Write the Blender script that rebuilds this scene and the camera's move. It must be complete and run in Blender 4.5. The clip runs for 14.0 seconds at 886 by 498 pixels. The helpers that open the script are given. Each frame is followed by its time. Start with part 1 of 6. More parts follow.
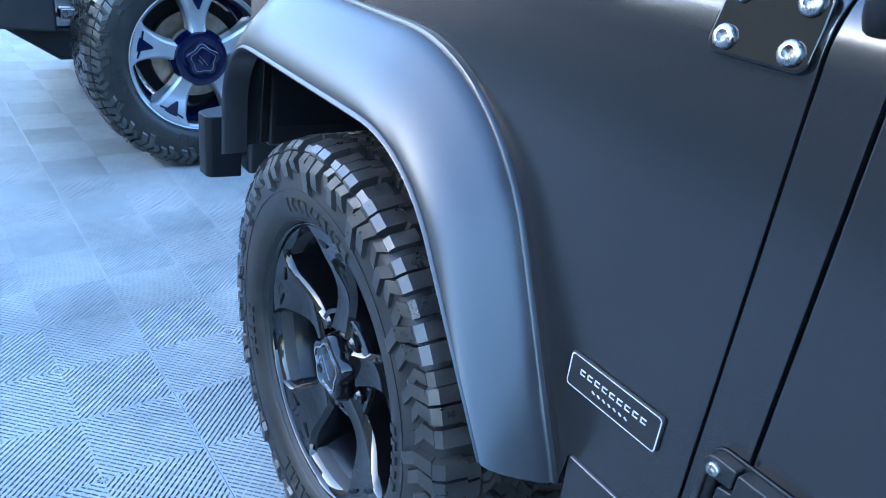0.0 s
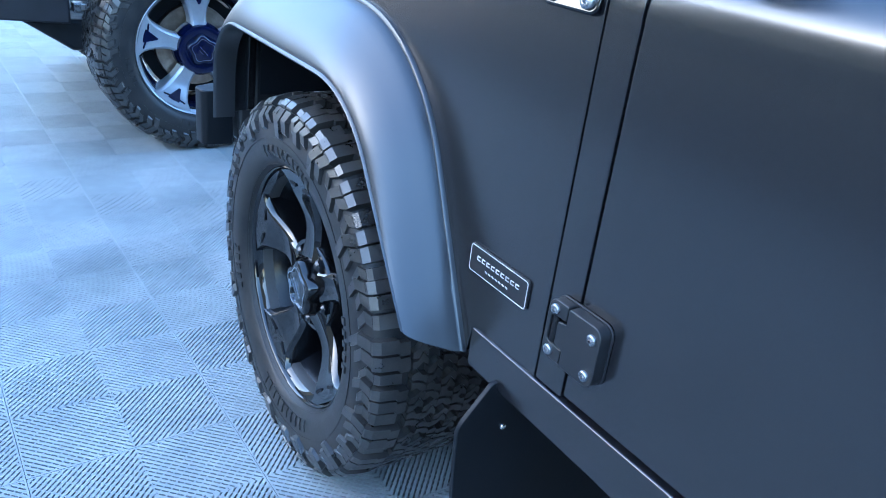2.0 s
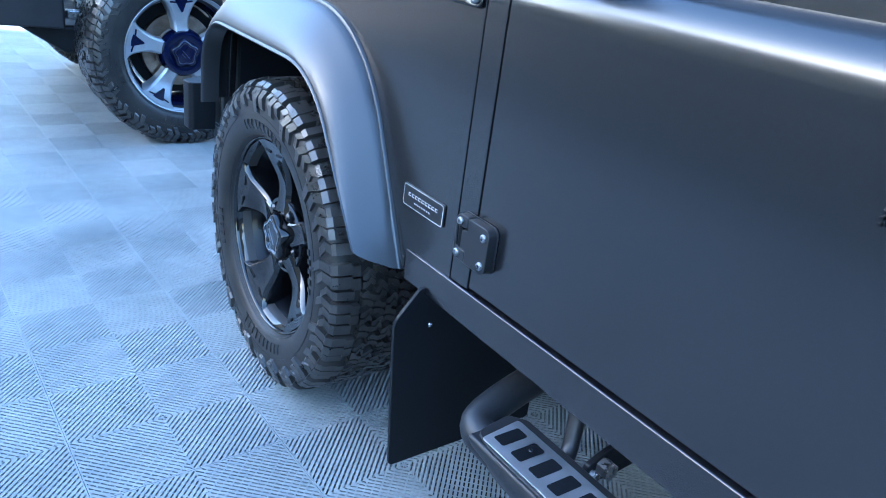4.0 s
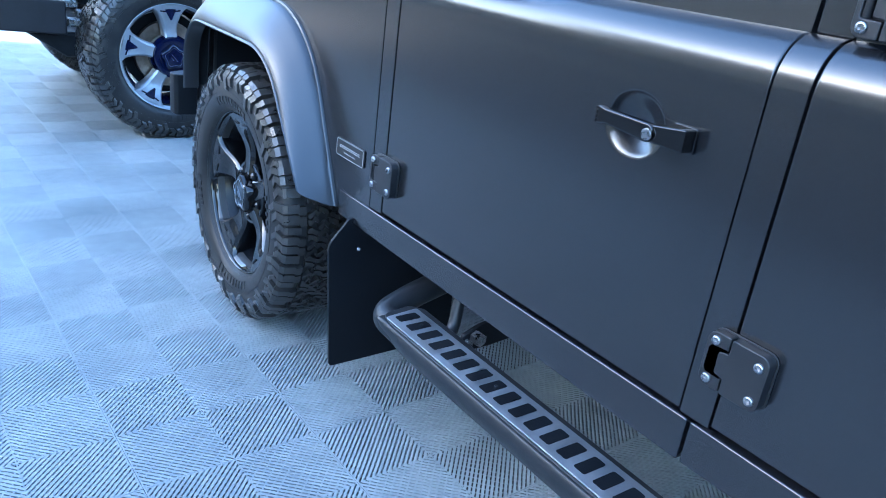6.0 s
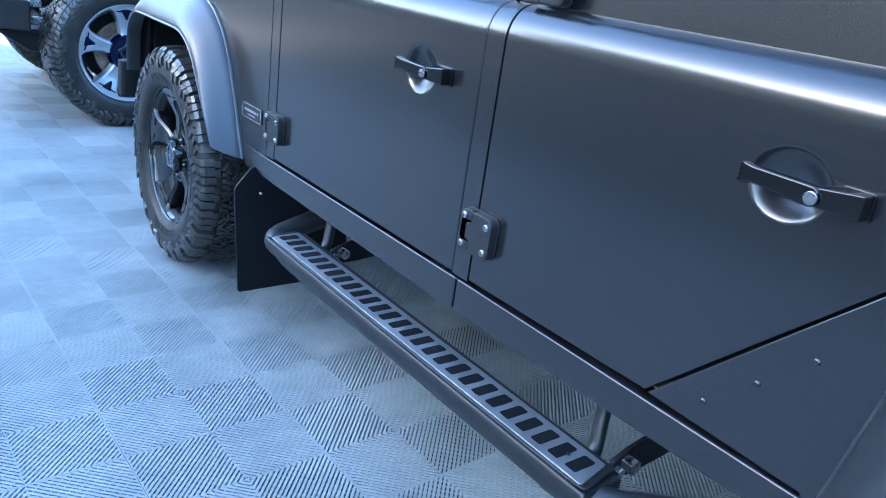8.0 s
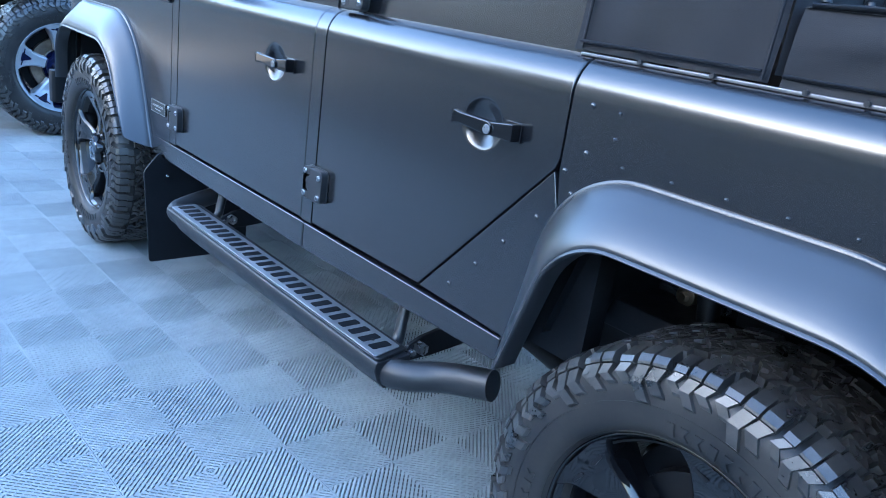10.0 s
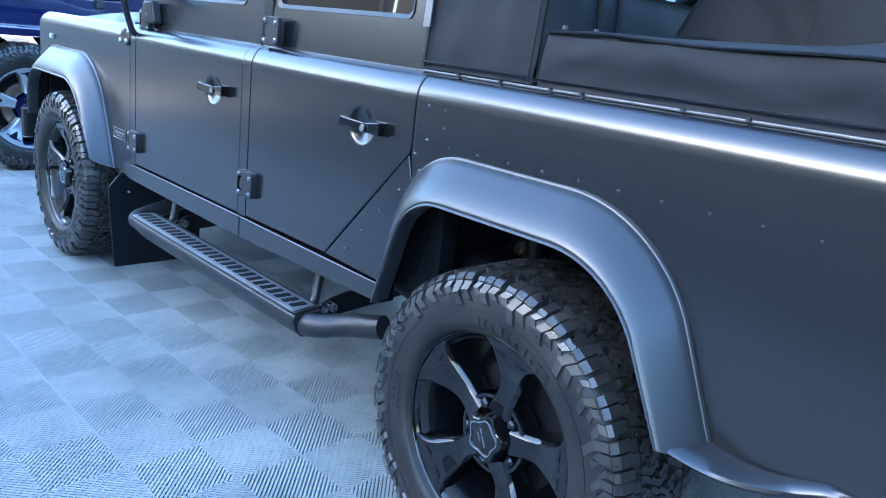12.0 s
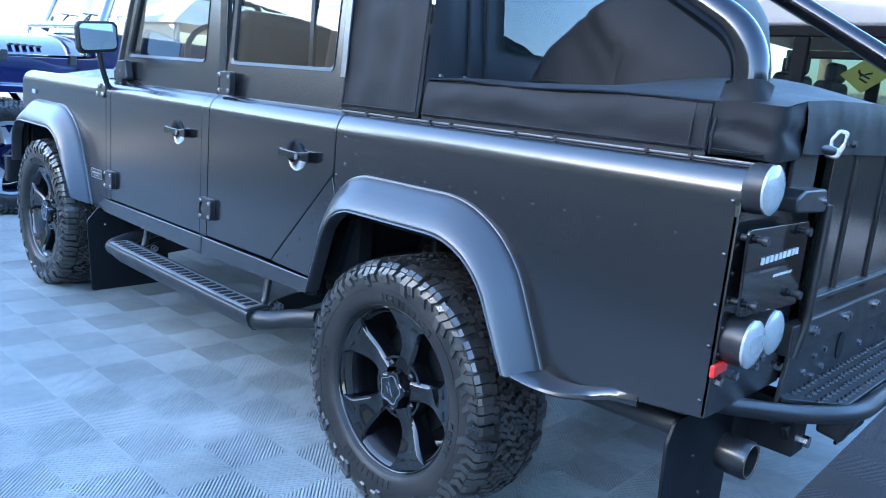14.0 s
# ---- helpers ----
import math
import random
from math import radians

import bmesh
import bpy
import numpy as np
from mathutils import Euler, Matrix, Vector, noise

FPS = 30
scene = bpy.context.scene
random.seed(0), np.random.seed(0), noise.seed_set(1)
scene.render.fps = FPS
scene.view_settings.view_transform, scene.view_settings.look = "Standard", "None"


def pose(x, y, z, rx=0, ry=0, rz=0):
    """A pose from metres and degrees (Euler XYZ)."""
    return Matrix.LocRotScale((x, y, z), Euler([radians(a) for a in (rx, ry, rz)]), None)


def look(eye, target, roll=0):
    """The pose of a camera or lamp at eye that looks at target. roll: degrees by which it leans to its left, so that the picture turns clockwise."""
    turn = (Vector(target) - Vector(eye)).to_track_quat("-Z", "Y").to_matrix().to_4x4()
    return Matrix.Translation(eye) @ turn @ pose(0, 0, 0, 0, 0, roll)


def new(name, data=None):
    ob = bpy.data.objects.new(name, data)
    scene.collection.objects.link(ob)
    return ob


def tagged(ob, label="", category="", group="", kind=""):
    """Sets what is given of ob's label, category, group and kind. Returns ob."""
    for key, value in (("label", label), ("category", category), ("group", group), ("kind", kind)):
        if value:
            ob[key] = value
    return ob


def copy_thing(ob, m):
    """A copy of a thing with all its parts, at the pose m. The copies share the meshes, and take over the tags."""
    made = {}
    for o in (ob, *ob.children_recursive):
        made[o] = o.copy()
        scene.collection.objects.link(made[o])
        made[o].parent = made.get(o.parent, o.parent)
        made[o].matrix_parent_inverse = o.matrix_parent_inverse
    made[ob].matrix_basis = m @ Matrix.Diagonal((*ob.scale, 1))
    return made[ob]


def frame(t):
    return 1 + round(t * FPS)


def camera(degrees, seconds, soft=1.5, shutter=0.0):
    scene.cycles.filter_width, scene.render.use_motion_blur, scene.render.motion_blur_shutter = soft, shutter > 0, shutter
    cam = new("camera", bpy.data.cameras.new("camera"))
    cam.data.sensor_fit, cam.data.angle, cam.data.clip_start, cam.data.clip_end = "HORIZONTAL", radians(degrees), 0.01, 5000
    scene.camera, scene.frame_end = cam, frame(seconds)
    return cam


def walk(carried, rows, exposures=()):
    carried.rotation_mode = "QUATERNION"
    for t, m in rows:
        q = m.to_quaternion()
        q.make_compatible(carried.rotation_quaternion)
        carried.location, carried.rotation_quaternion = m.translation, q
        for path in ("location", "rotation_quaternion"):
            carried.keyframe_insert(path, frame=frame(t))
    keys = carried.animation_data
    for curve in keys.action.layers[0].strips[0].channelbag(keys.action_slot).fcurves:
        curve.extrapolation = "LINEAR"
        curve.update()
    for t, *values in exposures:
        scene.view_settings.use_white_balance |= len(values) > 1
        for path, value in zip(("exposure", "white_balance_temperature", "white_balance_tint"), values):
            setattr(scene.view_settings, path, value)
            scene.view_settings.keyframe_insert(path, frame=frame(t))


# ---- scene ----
cam = camera(61.1, 14.0, 1.0)
PATH = [
    (0, (-1.346, 1.86, 1.117), (-0.282, 3.32, 0.259), 7.2),
    (0.5, (-1.355, 1.786, 1.116), (-0.313, 3.258, 0.253), 7.0),
    (1, (-1.364, 1.702, 1.114), (-0.335, 3.187, 0.256), 7.1),
    (1.5, (-1.375, 1.629, 1.113), (-0.342, 3.115, 0.261), 7.0),
    (2, (-1.409, 1.561, 1.12), (-0.355, 3.036, 0.276), 7.1),
    (2.5, (-1.452, 1.477, 1.126), (-0.375, 2.941, 0.292), 7.2),
    (3, (-1.498, 1.393, 1.139), (-0.398, 2.843, 0.31), 7.3),
    (5.5, (-1.635, 0.863, 1.147), (-0.513, 2.336, 0.389), 7.4),
    (6, (-1.673, 0.733, 1.15), (-0.54, 2.199, 0.397), 7.4),
    (6.5, (-1.691, 0.601, 1.146), (-0.546, 2.061, 0.4), 7.5),
    (7, (-1.691, 0.441, 1.144), (-0.539, 1.901, 0.406), 7.5),
    (9.5, (-1.786, -0.24, 1.146), (-0.525, 1.174, 0.506), 8.7),
    (10, (-1.789, -0.403, 1.155), (-0.509, 1.001, 0.529), 8.2),
    (10.5, (-1.817, -0.537, 1.155), (-0.52, 0.861, 0.553), 7.9),
    (11, (-1.88, -0.669, 1.158), (-0.564, 0.722, 0.583), 7.4),
    (11.5, (-1.934, -0.801, 1.164), (-0.604, 0.588, 0.614), 7.0),
    (12, (-1.969, -0.927, 1.168), (-0.623, 0.455, 0.642), 6.6),
    (12.5, (-2.0, -1.075, 1.17), (-0.638, 0.3, 0.664), 6.2),
    (13, (-2.042, -1.194, 1.172), (-0.662, 0.171, 0.688), 5.8),
    (13.5, (-2.112, -1.303, 1.177), (-0.715, 0.054, 0.725), 5.5),
    (14, (-2.194, -1.419, 1.18), (-0.786, -0.058, 0.775), 5.2),
]
walk(cam, [(t, look(eye, target, roll)) for t, eye, target, roll in PATH])

# ---- world, sun, exposure ----
scene.view_settings.exposure = 3.68
scene.view_settings.use_white_balance = True
scene.view_settings.white_balance_temperature, scene.view_settings.white_balance_tint = 4960, 8
world = bpy.data.worlds.new("sky")
scene.world = world
world.use_nodes = True
wn = world.node_tree
sky = wn.nodes.new("ShaderNodeTexSky")
sky.sky_type = "NISHITA"
sky.sun_disc = False
sky.dust_density, sky.air_density, sky.ozone_density = 2.0, 1.0, 1.2
SUN_EL, SUN_AZ = 14.0, 292.0
sky.sun_elevation, sky.sun_rotation = radians(SUN_EL), radians(SUN_AZ)
wn.nodes["Background"].inputs["Strength"].default_value = 0.15
wn.links.new(sky.outputs[0], wn.nodes["Background"].inputs["Color"])
sun = new("sun", bpy.data.lights.new("sun", "SUN"))
sun.data.energy, sun.data.angle, sun.data.color = 4.5, radians(0.53), (1.0, 0.90, 0.76)
sd = Vector((math.sin(radians(SUN_AZ)) * math.cos(radians(SUN_EL)), math.cos(radians(SUN_AZ)) * math.cos(radians(SUN_EL)), math.sin(radians(SUN_EL))))
sun.matrix_world = look(sd * 30, (0, 0, 0))


# ---- materials ----
def material(name, colour, rough=0.5, metal=0.0, vary=0.0, scale=8.0, bump=0.0, bscale=200.0, coat=0.0, spec=0.5, rvary=0.0, detail=4.0, sheen=0.0, tint=None):
    m = bpy.data.materials.new(name)
    m.use_nodes = True
    nt = m.node_tree
    b = nt.nodes["Principled BSDF"]
    b.inputs["Base Color"].default_value = (*colour, 1)
    b.inputs["Roughness"].default_value = rough
    b.inputs["Metallic"].default_value = metal
    b.inputs["Specular IOR Level"].default_value = spec
    b.inputs["Coat Weight"].default_value = coat
    b.inputs["Coat Roughness"].default_value = 0.04
    b.inputs["Sheen Weight"].default_value = sheen
    tc = nt.nodes.new("ShaderNodeTexCoord")
    geo = nt.nodes.new("ShaderNodeNewGeometry")
    if vary or rvary:
        n1 = nt.nodes.new("ShaderNodeTexNoise")
        n1.inputs["Scale"].default_value, n1.inputs["Detail"].default_value = scale, detail
        nt.links.new(geo.outputs["Position"], n1.inputs["Vector"])
        n2 = nt.nodes.new("ShaderNodeTexNoise")
        n2.inputs["Scale"].default_value, n2.inputs["Detail"].default_value = scale * 9, 3.0
        nt.links.new(geo.outputs["Position"], n2.inputs["Vector"])
        add = nt.nodes.new("ShaderNodeMath")
        add.operation = "MULTIPLY_ADD"
        nt.links.new(n2.outputs["Fac"], add.inputs[0])
        add.inputs[1].default_value = 0.35
        nt.links.new(n1.outputs["Fac"], add.inputs[2])
        if vary:
            mix = nt.nodes.new("ShaderNodeMix")
            mix.data_type = "RGBA"
            mr = nt.nodes.new("ShaderNodeMapRange")
            mr.inputs["From Min"].default_value, mr.inputs["From Max"].default_value = 0.45, 0.9
            nt.links.new(add.outputs[0], mr.inputs["Value"])
            nt.links.new(mr.outputs[0], mix.inputs["Factor"])
            lo = [c * (1 - vary) for c in colour]
            hi = [min(1, c * (1 + vary)) for c in (tint or colour)]
            mix.inputs["A"].default_value = (*lo, 1)
            mix.inputs["B"].default_value = (*hi, 1)
            nt.links.new(mix.outputs["Result"], b.inputs["Base Color"])
        if rvary:
            mr2 = nt.nodes.new("ShaderNodeMapRange")
            mr2.inputs["From Min"].default_value, mr2.inputs["From Max"].default_value = 0.45, 0.9
            mr2.inputs["To Min"].default_value, mr2.inputs["To Max"].default_value = max(0.02, rough - rvary), min(1, rough + rvary)
            nt.links.new(add.outputs[0], mr2.inputs["Value"])
            nt.links.new(mr2.outputs[0], b.inputs["Roughness"])
    if bump:
        nb = nt.nodes.new("ShaderNodeTexNoise")
        nb.inputs["Scale"].default_value, nb.inputs["Detail"].default_value = bscale, 3.0
        nt.links.new(geo.outputs["Position"], nb.inputs["Vector"])
        bp = nt.nodes.new("ShaderNodeBump")
        bp.inputs["Strength"].default_value, bp.inputs["Distance"].default_value = bump, 0.002
        nt.links.new(nb.outputs["Fac"], bp.inputs["Height"])
        nt.links.new(bp.outputs[0], b.inputs["Normal"])
    return m


PAINT = material("satin_black_paint", (0.0085, 0.0088, 0.0102), 0.215, 0.0, vary=0.06, scale=0.8, detail=1.0, spec=0.5)
PAINT.node_tree.nodes["Principled BSDF"].inputs["IOR"].default_value = 1.75
# lighter and more metallic than the body paint
ARCH = material("lighter_satin_arch_paint", (0.046, 0.048, 0.052), 0.30, 0.50, vary=0.06, scale=0.8, detail=1.0, spec=0.9)
TRIM = material("black_trim", (0.012, 0.0125, 0.014), 0.42, 0.0, vary=0.2, scale=12, rvary=0.08, bump=0.06, bscale=500)
GLOSS = material("gloss_black", (0.003, 0.003, 0.0035), 0.035, 0.0, spec=0.65, vary=0.2, scale=20)
BARREL = material("dark_rim_barrel", (0.004, 0.004, 0.005), 0.22, 0.0, spec=0.25, vary=0.2, scale=20, rvary=0.05)
RAIL = material("dull_rail_metal", (0.20, 0.20, 0.205), 0.35, 0.9, vary=0.1, scale=30)
UNDER = material("underbody_black", (0.006, 0.0065, 0.008), 0.5, 0.0, spec=0.25, vary=0.4, scale=15, rvary=0.1, bump=0.2, bscale=90)
RUBBER = material("tyre_rubber", (0.016, 0.0164, 0.0175), 0.44, 0.0, vary=0.25, scale=14, rvary=0.08, bump=0.08, bscale=350, tint=(0.024, 0.022, 0.020), spec=0.30)
TREADRUB = material("dusty_tread_rubber", (0.017, 0.0168, 0.0170), 0.32, 0.0, vary=0.35, scale=20, rvary=0.07, bump=0.10, bscale=350, tint=(0.030, 0.027, 0.024), spec=0.75)
FLAP = material("mud_flap_rubber", (0.005, 0.006, 0.008), 0.45, 0.0, spec=0.22, vary=0.2, scale=9, rvary=0.06, bump=0.08, bscale=300)
CANVAS = material("black_canvas", (0.0075, 0.0082, 0.0105), 0.60, 0.0, spec=0.20, vary=0.22, scale=6, rvary=0.06, bump=0.25, bscale=900, sheen=0.02)
CHROME = material("bright_steel", (0.62, 0.62, 0.63), 0.16, 1.0, vary=0.08, scale=60, rvary=0.06)
STEEL = material("zinc_screw", (0.38, 0.38, 0.39), 0.3, 1.0, vary=0.15, scale=80, rvary=0.1)
TUBE = material("polished_black_tube", (0.045, 0.047, 0.053), 0.16, 0.9, vary=0.06, scale=9, rvary=0.05)
TREADPLATE = material("step_plate_metal", (0.42, 0.43, 0.45), 0.42, 0.9, vary=0.1, scale=18, rvary=0.08, bump=0.05)
LENS = material("clear_lens", (0.27, 0.29, 0.30), 0.18, 0.0, coat=0.6, vary=0.08, scale=60, bump=0.5, bscale=160)
RED = material("red_reflector", (0.65, 0.02, 0.015), 0.2, 0.0, coat=0.6, vary=0.15, scale=120)
WHITE = material("white_badge_line", (0.46, 0.46, 0.45), 0.35, 0.0, vary=0.05, scale=90)
BLUE = material("blue_car_paint", (0.004, 0.008, 0.060), 0.22, 0.2, coat=1.0, vary=0.12, scale=3, rvary=0.03)
BLUE.node_tree.nodes["Principled BSDF"].inputs["Coat IOR"].default_value = 2.1
RIMBLUE = material("blue_rim_paint", (0.0025, 0.004, 0.022), 0.15, 0.0, coat=0.3, vary=0.1, scale=20)
SILVER = material("machined_silver", (0.42, 0.43, 0.45), 0.40, 0.8, vary=0.06, scale=40, rvary=0.05)
COPPER = material("brake_disc_metal", (0.42, 0.34, 0.26), 0.35, 1.0, vary=0.2, scale=40)
GREYPLASTIC = material("grey_bumper_plastic", (0.014, 0.014, 0.016), 0.45, 0.0, spec=0.2, vary=0.15, scale=12, rvary=0.06, bump=0.08, bscale=400)
SEAT = material("seat_leather", (0.10, 0.06, 0.035), 0.5, 0.0, vary=0.2, scale=10, bump=0.1, bscale=120)
PILLAR = material("matt_black_pillar", (0.003, 0.003, 0.0035), 0.8, 0.0, spec=0.06, vary=0.2, scale=9)
ROOFGREY = material("pale_grey_roof", (0.10, 0.10, 0.11), 0.5, vary=0.05, scale=2)
TILE = material("floor_tile_plastic", (0.235, 0.258, 0.262), 0.50, 0.0, spec=0.3, vary=0.24, scale=2.2, rvary=0.10, bump=0.06, bscale=260, tint=(0.250, 0.265, 0.262))
TILE_DARK = material("dark_floor_tile_plastic", (0.035, 0.036, 0.04), 0.45, 0.0, vary=0.15, scale=2.2, rvary=0.10, bump=0.06, bscale=260)
# tan tone picked so the ground reflects a warm glow into the paint
SLAB = material("warm_bounce_asphalt", (0.105, 0.088, 0.068), 0.85, 0.0, vary=0.3, scale=3, bump=0.3, bscale=60)
# pale colour chosen to throw light back onto the floor under the pickup
BOUNCE_PALE = material("pale_bounce_underside", (0.46, 0.43, 0.38), 0.8, 0.0, vary=0.2, scale=5)
TANWALL = material("tan_render", (0.36, 0.27, 0.19), 0.85, 0.0, vary=0.10, scale=0.8, bump=0.15, bscale=60)
WHITEPAINT = material("white_paint", (0.74, 0.73, 0.70), 0.6, 0.0, vary=0.06, scale=1.5, rvary=0.05)
TAN = material("tan_canvas", (0.42, 0.31, 0.21), 0.8, 0.0, vary=0.12, scale=2)
LEAF = material("palm_leaf", (0.06, 0.10, 0.03), 0.6, 0.0, vary=0.4, scale=5)
BARK = material("palm_bark", (0.20, 0.15, 0.10), 0.85, 0.0, vary=0.3, scale=12, bump=0.4, bscale=40)
YELLOW = material("yellow_sign", (0.55, 0.47, 0.10), 0.5, 0.0, vary=0.05, scale=10)


def glass_material(name, colour, mixfac):
    m = bpy.data.materials.new(name)
    m.use_nodes = True
    nt = m.node_tree
    nt.nodes.remove(nt.nodes["Principled BSDF"])
    out = nt.nodes["Material Output"]
    tr, gl, mx = nt.nodes.new("ShaderNodeBsdfTransparent"), nt.nodes.new("ShaderNodeBsdfGlossy"), nt.nodes.new("ShaderNodeMixShader")
    lw = nt.nodes.new("ShaderNodeLayerWeight")
    lw.inputs["Blend"].default_value = 0.5
    fr = nt.nodes.new("ShaderNodeMath")
    fr.operation = "POWER"
    fr.inputs[1].default_value = 4.0
    nt.links.new(lw.outputs["Facing"], fr.inputs[0])
    tr.inputs["Color"].default_value = (*colour, 1)
    gl.inputs["Roughness"].default_value = 0.01
    mp = nt.nodes.new("ShaderNodeMath")
    mp.operation = "MULTIPLY_ADD"
    mp.inputs[1].default_value, mp.inputs[2].default_value = 0.85, mixfac
    nt.links.new(fr.outputs[0], mp.inputs[0])
    nt.links.new(mp.outputs[0], mx.inputs[0])
    nt.links.new(tr.outputs[0], mx.inputs[1])
    nt.links.new(gl.outputs[0], mx.inputs[2])
    nt.links.new(mx.outputs[0], out.inputs["Surface"])
    return m


GLASS = glass_material("window_glass", (0.50, 0.52, 0.51), 0.08)
CLEAR = glass_material("clear_windscreen_glass", (0.6, 0.68, 0.66), 0.08)
MIRROR = material("mirror_glass", (0.30, 0.32, 0.35), 0.02, 1.0)
TINTED = glass_material("tinted_window_glass", (0.24, 0.28, 0.26), 0.04)


# ---- building tools ----
def part(name, bm, mat, parent=None, label="", smooth=35, bevel=0.0, segs=2):
    bmesh.ops.recalc_face_normals(bm, faces=bm.faces)
    me = bpy.data.meshes.new(name)
    bm.to_mesh(me)
    bm.free()
    me.materials.append(mat)
    if smooth:
        me.shade_smooth()
        me.set_sharp_from_angle(angle=radians(smooth))
    ob = new(name, me)
    if parent:
        ob.parent = parent
    if label:
        tagged(ob, label)
    if bevel:
        md = ob.modifiers.new("bevel", "BEVEL")
        md.width, md.segments, md.limit_method, md.angle_limit, md.harden_normals = bevel, segs, "ANGLE", radians(38), True
    return ob


def again(ob, name, parent, m=None):
    """Another part on the same mesh."""
    o = new(name, ob.data)
    o.parent = parent
    if m is not None:
        o.matrix_local = m
    for md in ob.modifiers:
        n = o.modifiers.new("bevel", "BEVEL")
        n.width, n.segments, n.limit_method, n.angle_limit, n.harden_normals = md.width, md.segments, md.limit_method, md.angle_limit, True
    return o


def thing(name, label, category, at=(0, 0, 0), group="", kind=""):
    e = new(name)
    e.location = at
    return tagged(e, label, category, group, kind)


def box(bm, c, s, m=None):
    mt = Matrix.Translation(c) @ (m or Matrix()) @ Matrix.Diagonal((*s, 1))
    return bmesh.ops.create_cube(bm, size=1, matrix=mt)["verts"]


def cyl(bm, a, b, r, segs=20, r2=None):
    a, b = Vector(a), Vector(b)
    d = b - a
    mt = Matrix.Translation((a + b) / 2) @ d.to_track_quat("Z", "Y").to_matrix().to_4x4()
    return bmesh.ops.create_cone(bm, cap_ends=True, segments=segs, radius1=r, radius2=r if r2 is None else r2, depth=d.length, matrix=mt)["verts"]


def prism(bm, poly, at, depth, plane="yz"):
    """Polygon in a plane, pushed along the third axis from at to at + depth."""
    def v(p, d):
        return {"yz": (d, p[0], p[1]), "xz": (p[0], d, p[1]), "xy": (p[0], p[1], d)}[plane]
    f = [bm.verts.new(v(p, at)) for p in poly]
    g = [bm.verts.new(v(p, at + depth)) for p in poly]
    bm.faces.new(f)
    bm.faces.new(g[::-1])
    n = len(poly)
    for i in range(n):
        bm.faces.new((f[i], g[i], g[(i + 1) % n], f[(i + 1) % n]))


def rounded(poly, radii, steps=6):
    """A polygon with rounded corners."""
    out, n = [], len(poly)
    for i, p in enumerate(poly):
        r = radii[i] if isinstance(radii, (list, tuple)) else radii
        p = Vector(p)
        a, b = Vector(poly[i - 1]) - p, Vector(poly[(i + 1) % n]) - p
        if r <= 0:
            out.append(tuple(p))
            continue
        a.normalize(), b.normalize()
        half = a.angle(b) / 2
        d = r / math.tan(half)
        c = p + (a + b).normalized() * (r / math.sin(half))
        s, e = p + a * d - c, p + b * d - c
        ang = s.angle_signed(e)
        for k in range(steps + 1):
            t = -ang * k / steps
            out.append((c.x + s.x * math.cos(t) - s.y * math.sin(t), c.y + s.x * math.sin(t) + s.y * math.cos(t)))
    return out


def fillet_open(pts, radii, steps=8):
    """An open polyline with rounded inner corners."""
    r = rounded(pts, [0] + list(radii) + [0], steps)
    return r


def grid_faces(bm, rows, closed=False):
    vs = [[bm.verts.new(p) for p in row] for row in rows]
    for a, b in zip(vs, vs[1:]):
        n = len(a)
        for i in range(n if closed else n - 1):
            bm.faces.new((a[i], a[(i + 1) % n], b[(i + 1) % n], b[i]))
    return vs


def tube(bm, path, r, segs=14, caps=True):
    path = [Vector(p) for p in path]
    rows, up = [], None
    for i, p in enumerate(path):
        d = (path[min(i + 1, len(path) - 1)] - path[max(i - 1, 0)]).normalized()
        if up is None:
            up = d.orthogonal().normalized()
        up = (up - d * up.dot(d)).normalized()
        side = d.cross(up)
        rr = r(i / (len(path) - 1)) if callable(r) else r
        rows.append([p + up * rr * math.cos(2 * math.pi * k / segs) + side * rr * math.sin(2 * math.pi * k / segs) for k in range(segs)])
    vs = grid_faces(bm, rows, True)
    if caps:
        bm.faces.new(vs[0][::-1])
        bm.faces.new(vs[-1])


def bend(pts, r=0.05, steps=6):
    """A path of 3D points with its corners rounded."""
    pts = [Vector(p) for p in pts]
    out = [pts[0]]
    for a, p, b in zip(pts, pts[1:], pts[2:]):
        d = min(r, (a - p).length * 0.45, (b - p).length * 0.45)
        s, e = p + (a - p).normalized() * d, p + (b - p).normalized() * d
        for k in range(steps + 1):
            t = k / steps
            out.append(s * (1 - t) ** 2 + p * 2 * t * (1 - t) + e * t * t)
    return out + [pts[-1]]


def lathe(bm, profile, segs=64, closed=False):
    """Profile of (x, r) turned about the x axis."""
    rows = [[(x, r * math.cos(2 * math.pi * k / segs), r * math.sin(2 * math.pi * k / segs)) for k in range(segs)] for x, r in profile]
    return grid_faces(bm, rows, True)


def each(name, places, make, mat, parent, label=""):
    """One part for each place; they share the first one's mesh."""
    first = None
    for p in places:
        if first is None:
            bm = bmesh.new()
            make(bm)
            first = o = part(name, bm, mat, parent, label)
        else:
            o = again(first, name, parent)
        o.matrix_local = Matrix.Translation(p)


def screw_mesh(bm, c, r, h, n=(-1, 0, 0)):
    n = Vector(n)
    c = Vector(c)
    u = n.orthogonal().normalized()
    w = n.cross(u)
    prof = ((0, r), (h * 0.55, r), (h * 0.85, r * 0.88), (h, r * 0.66), (h, r * 0.48), (h * 0.2, r * 0.42), (h * 0.2, r * 0.02))
    grid_faces(bm, [[c + n * d + (u * math.cos(math.pi * k / 6) + w * math.sin(math.pi * k / 6)) * q for k in range(12)] for d, q in prof], True)

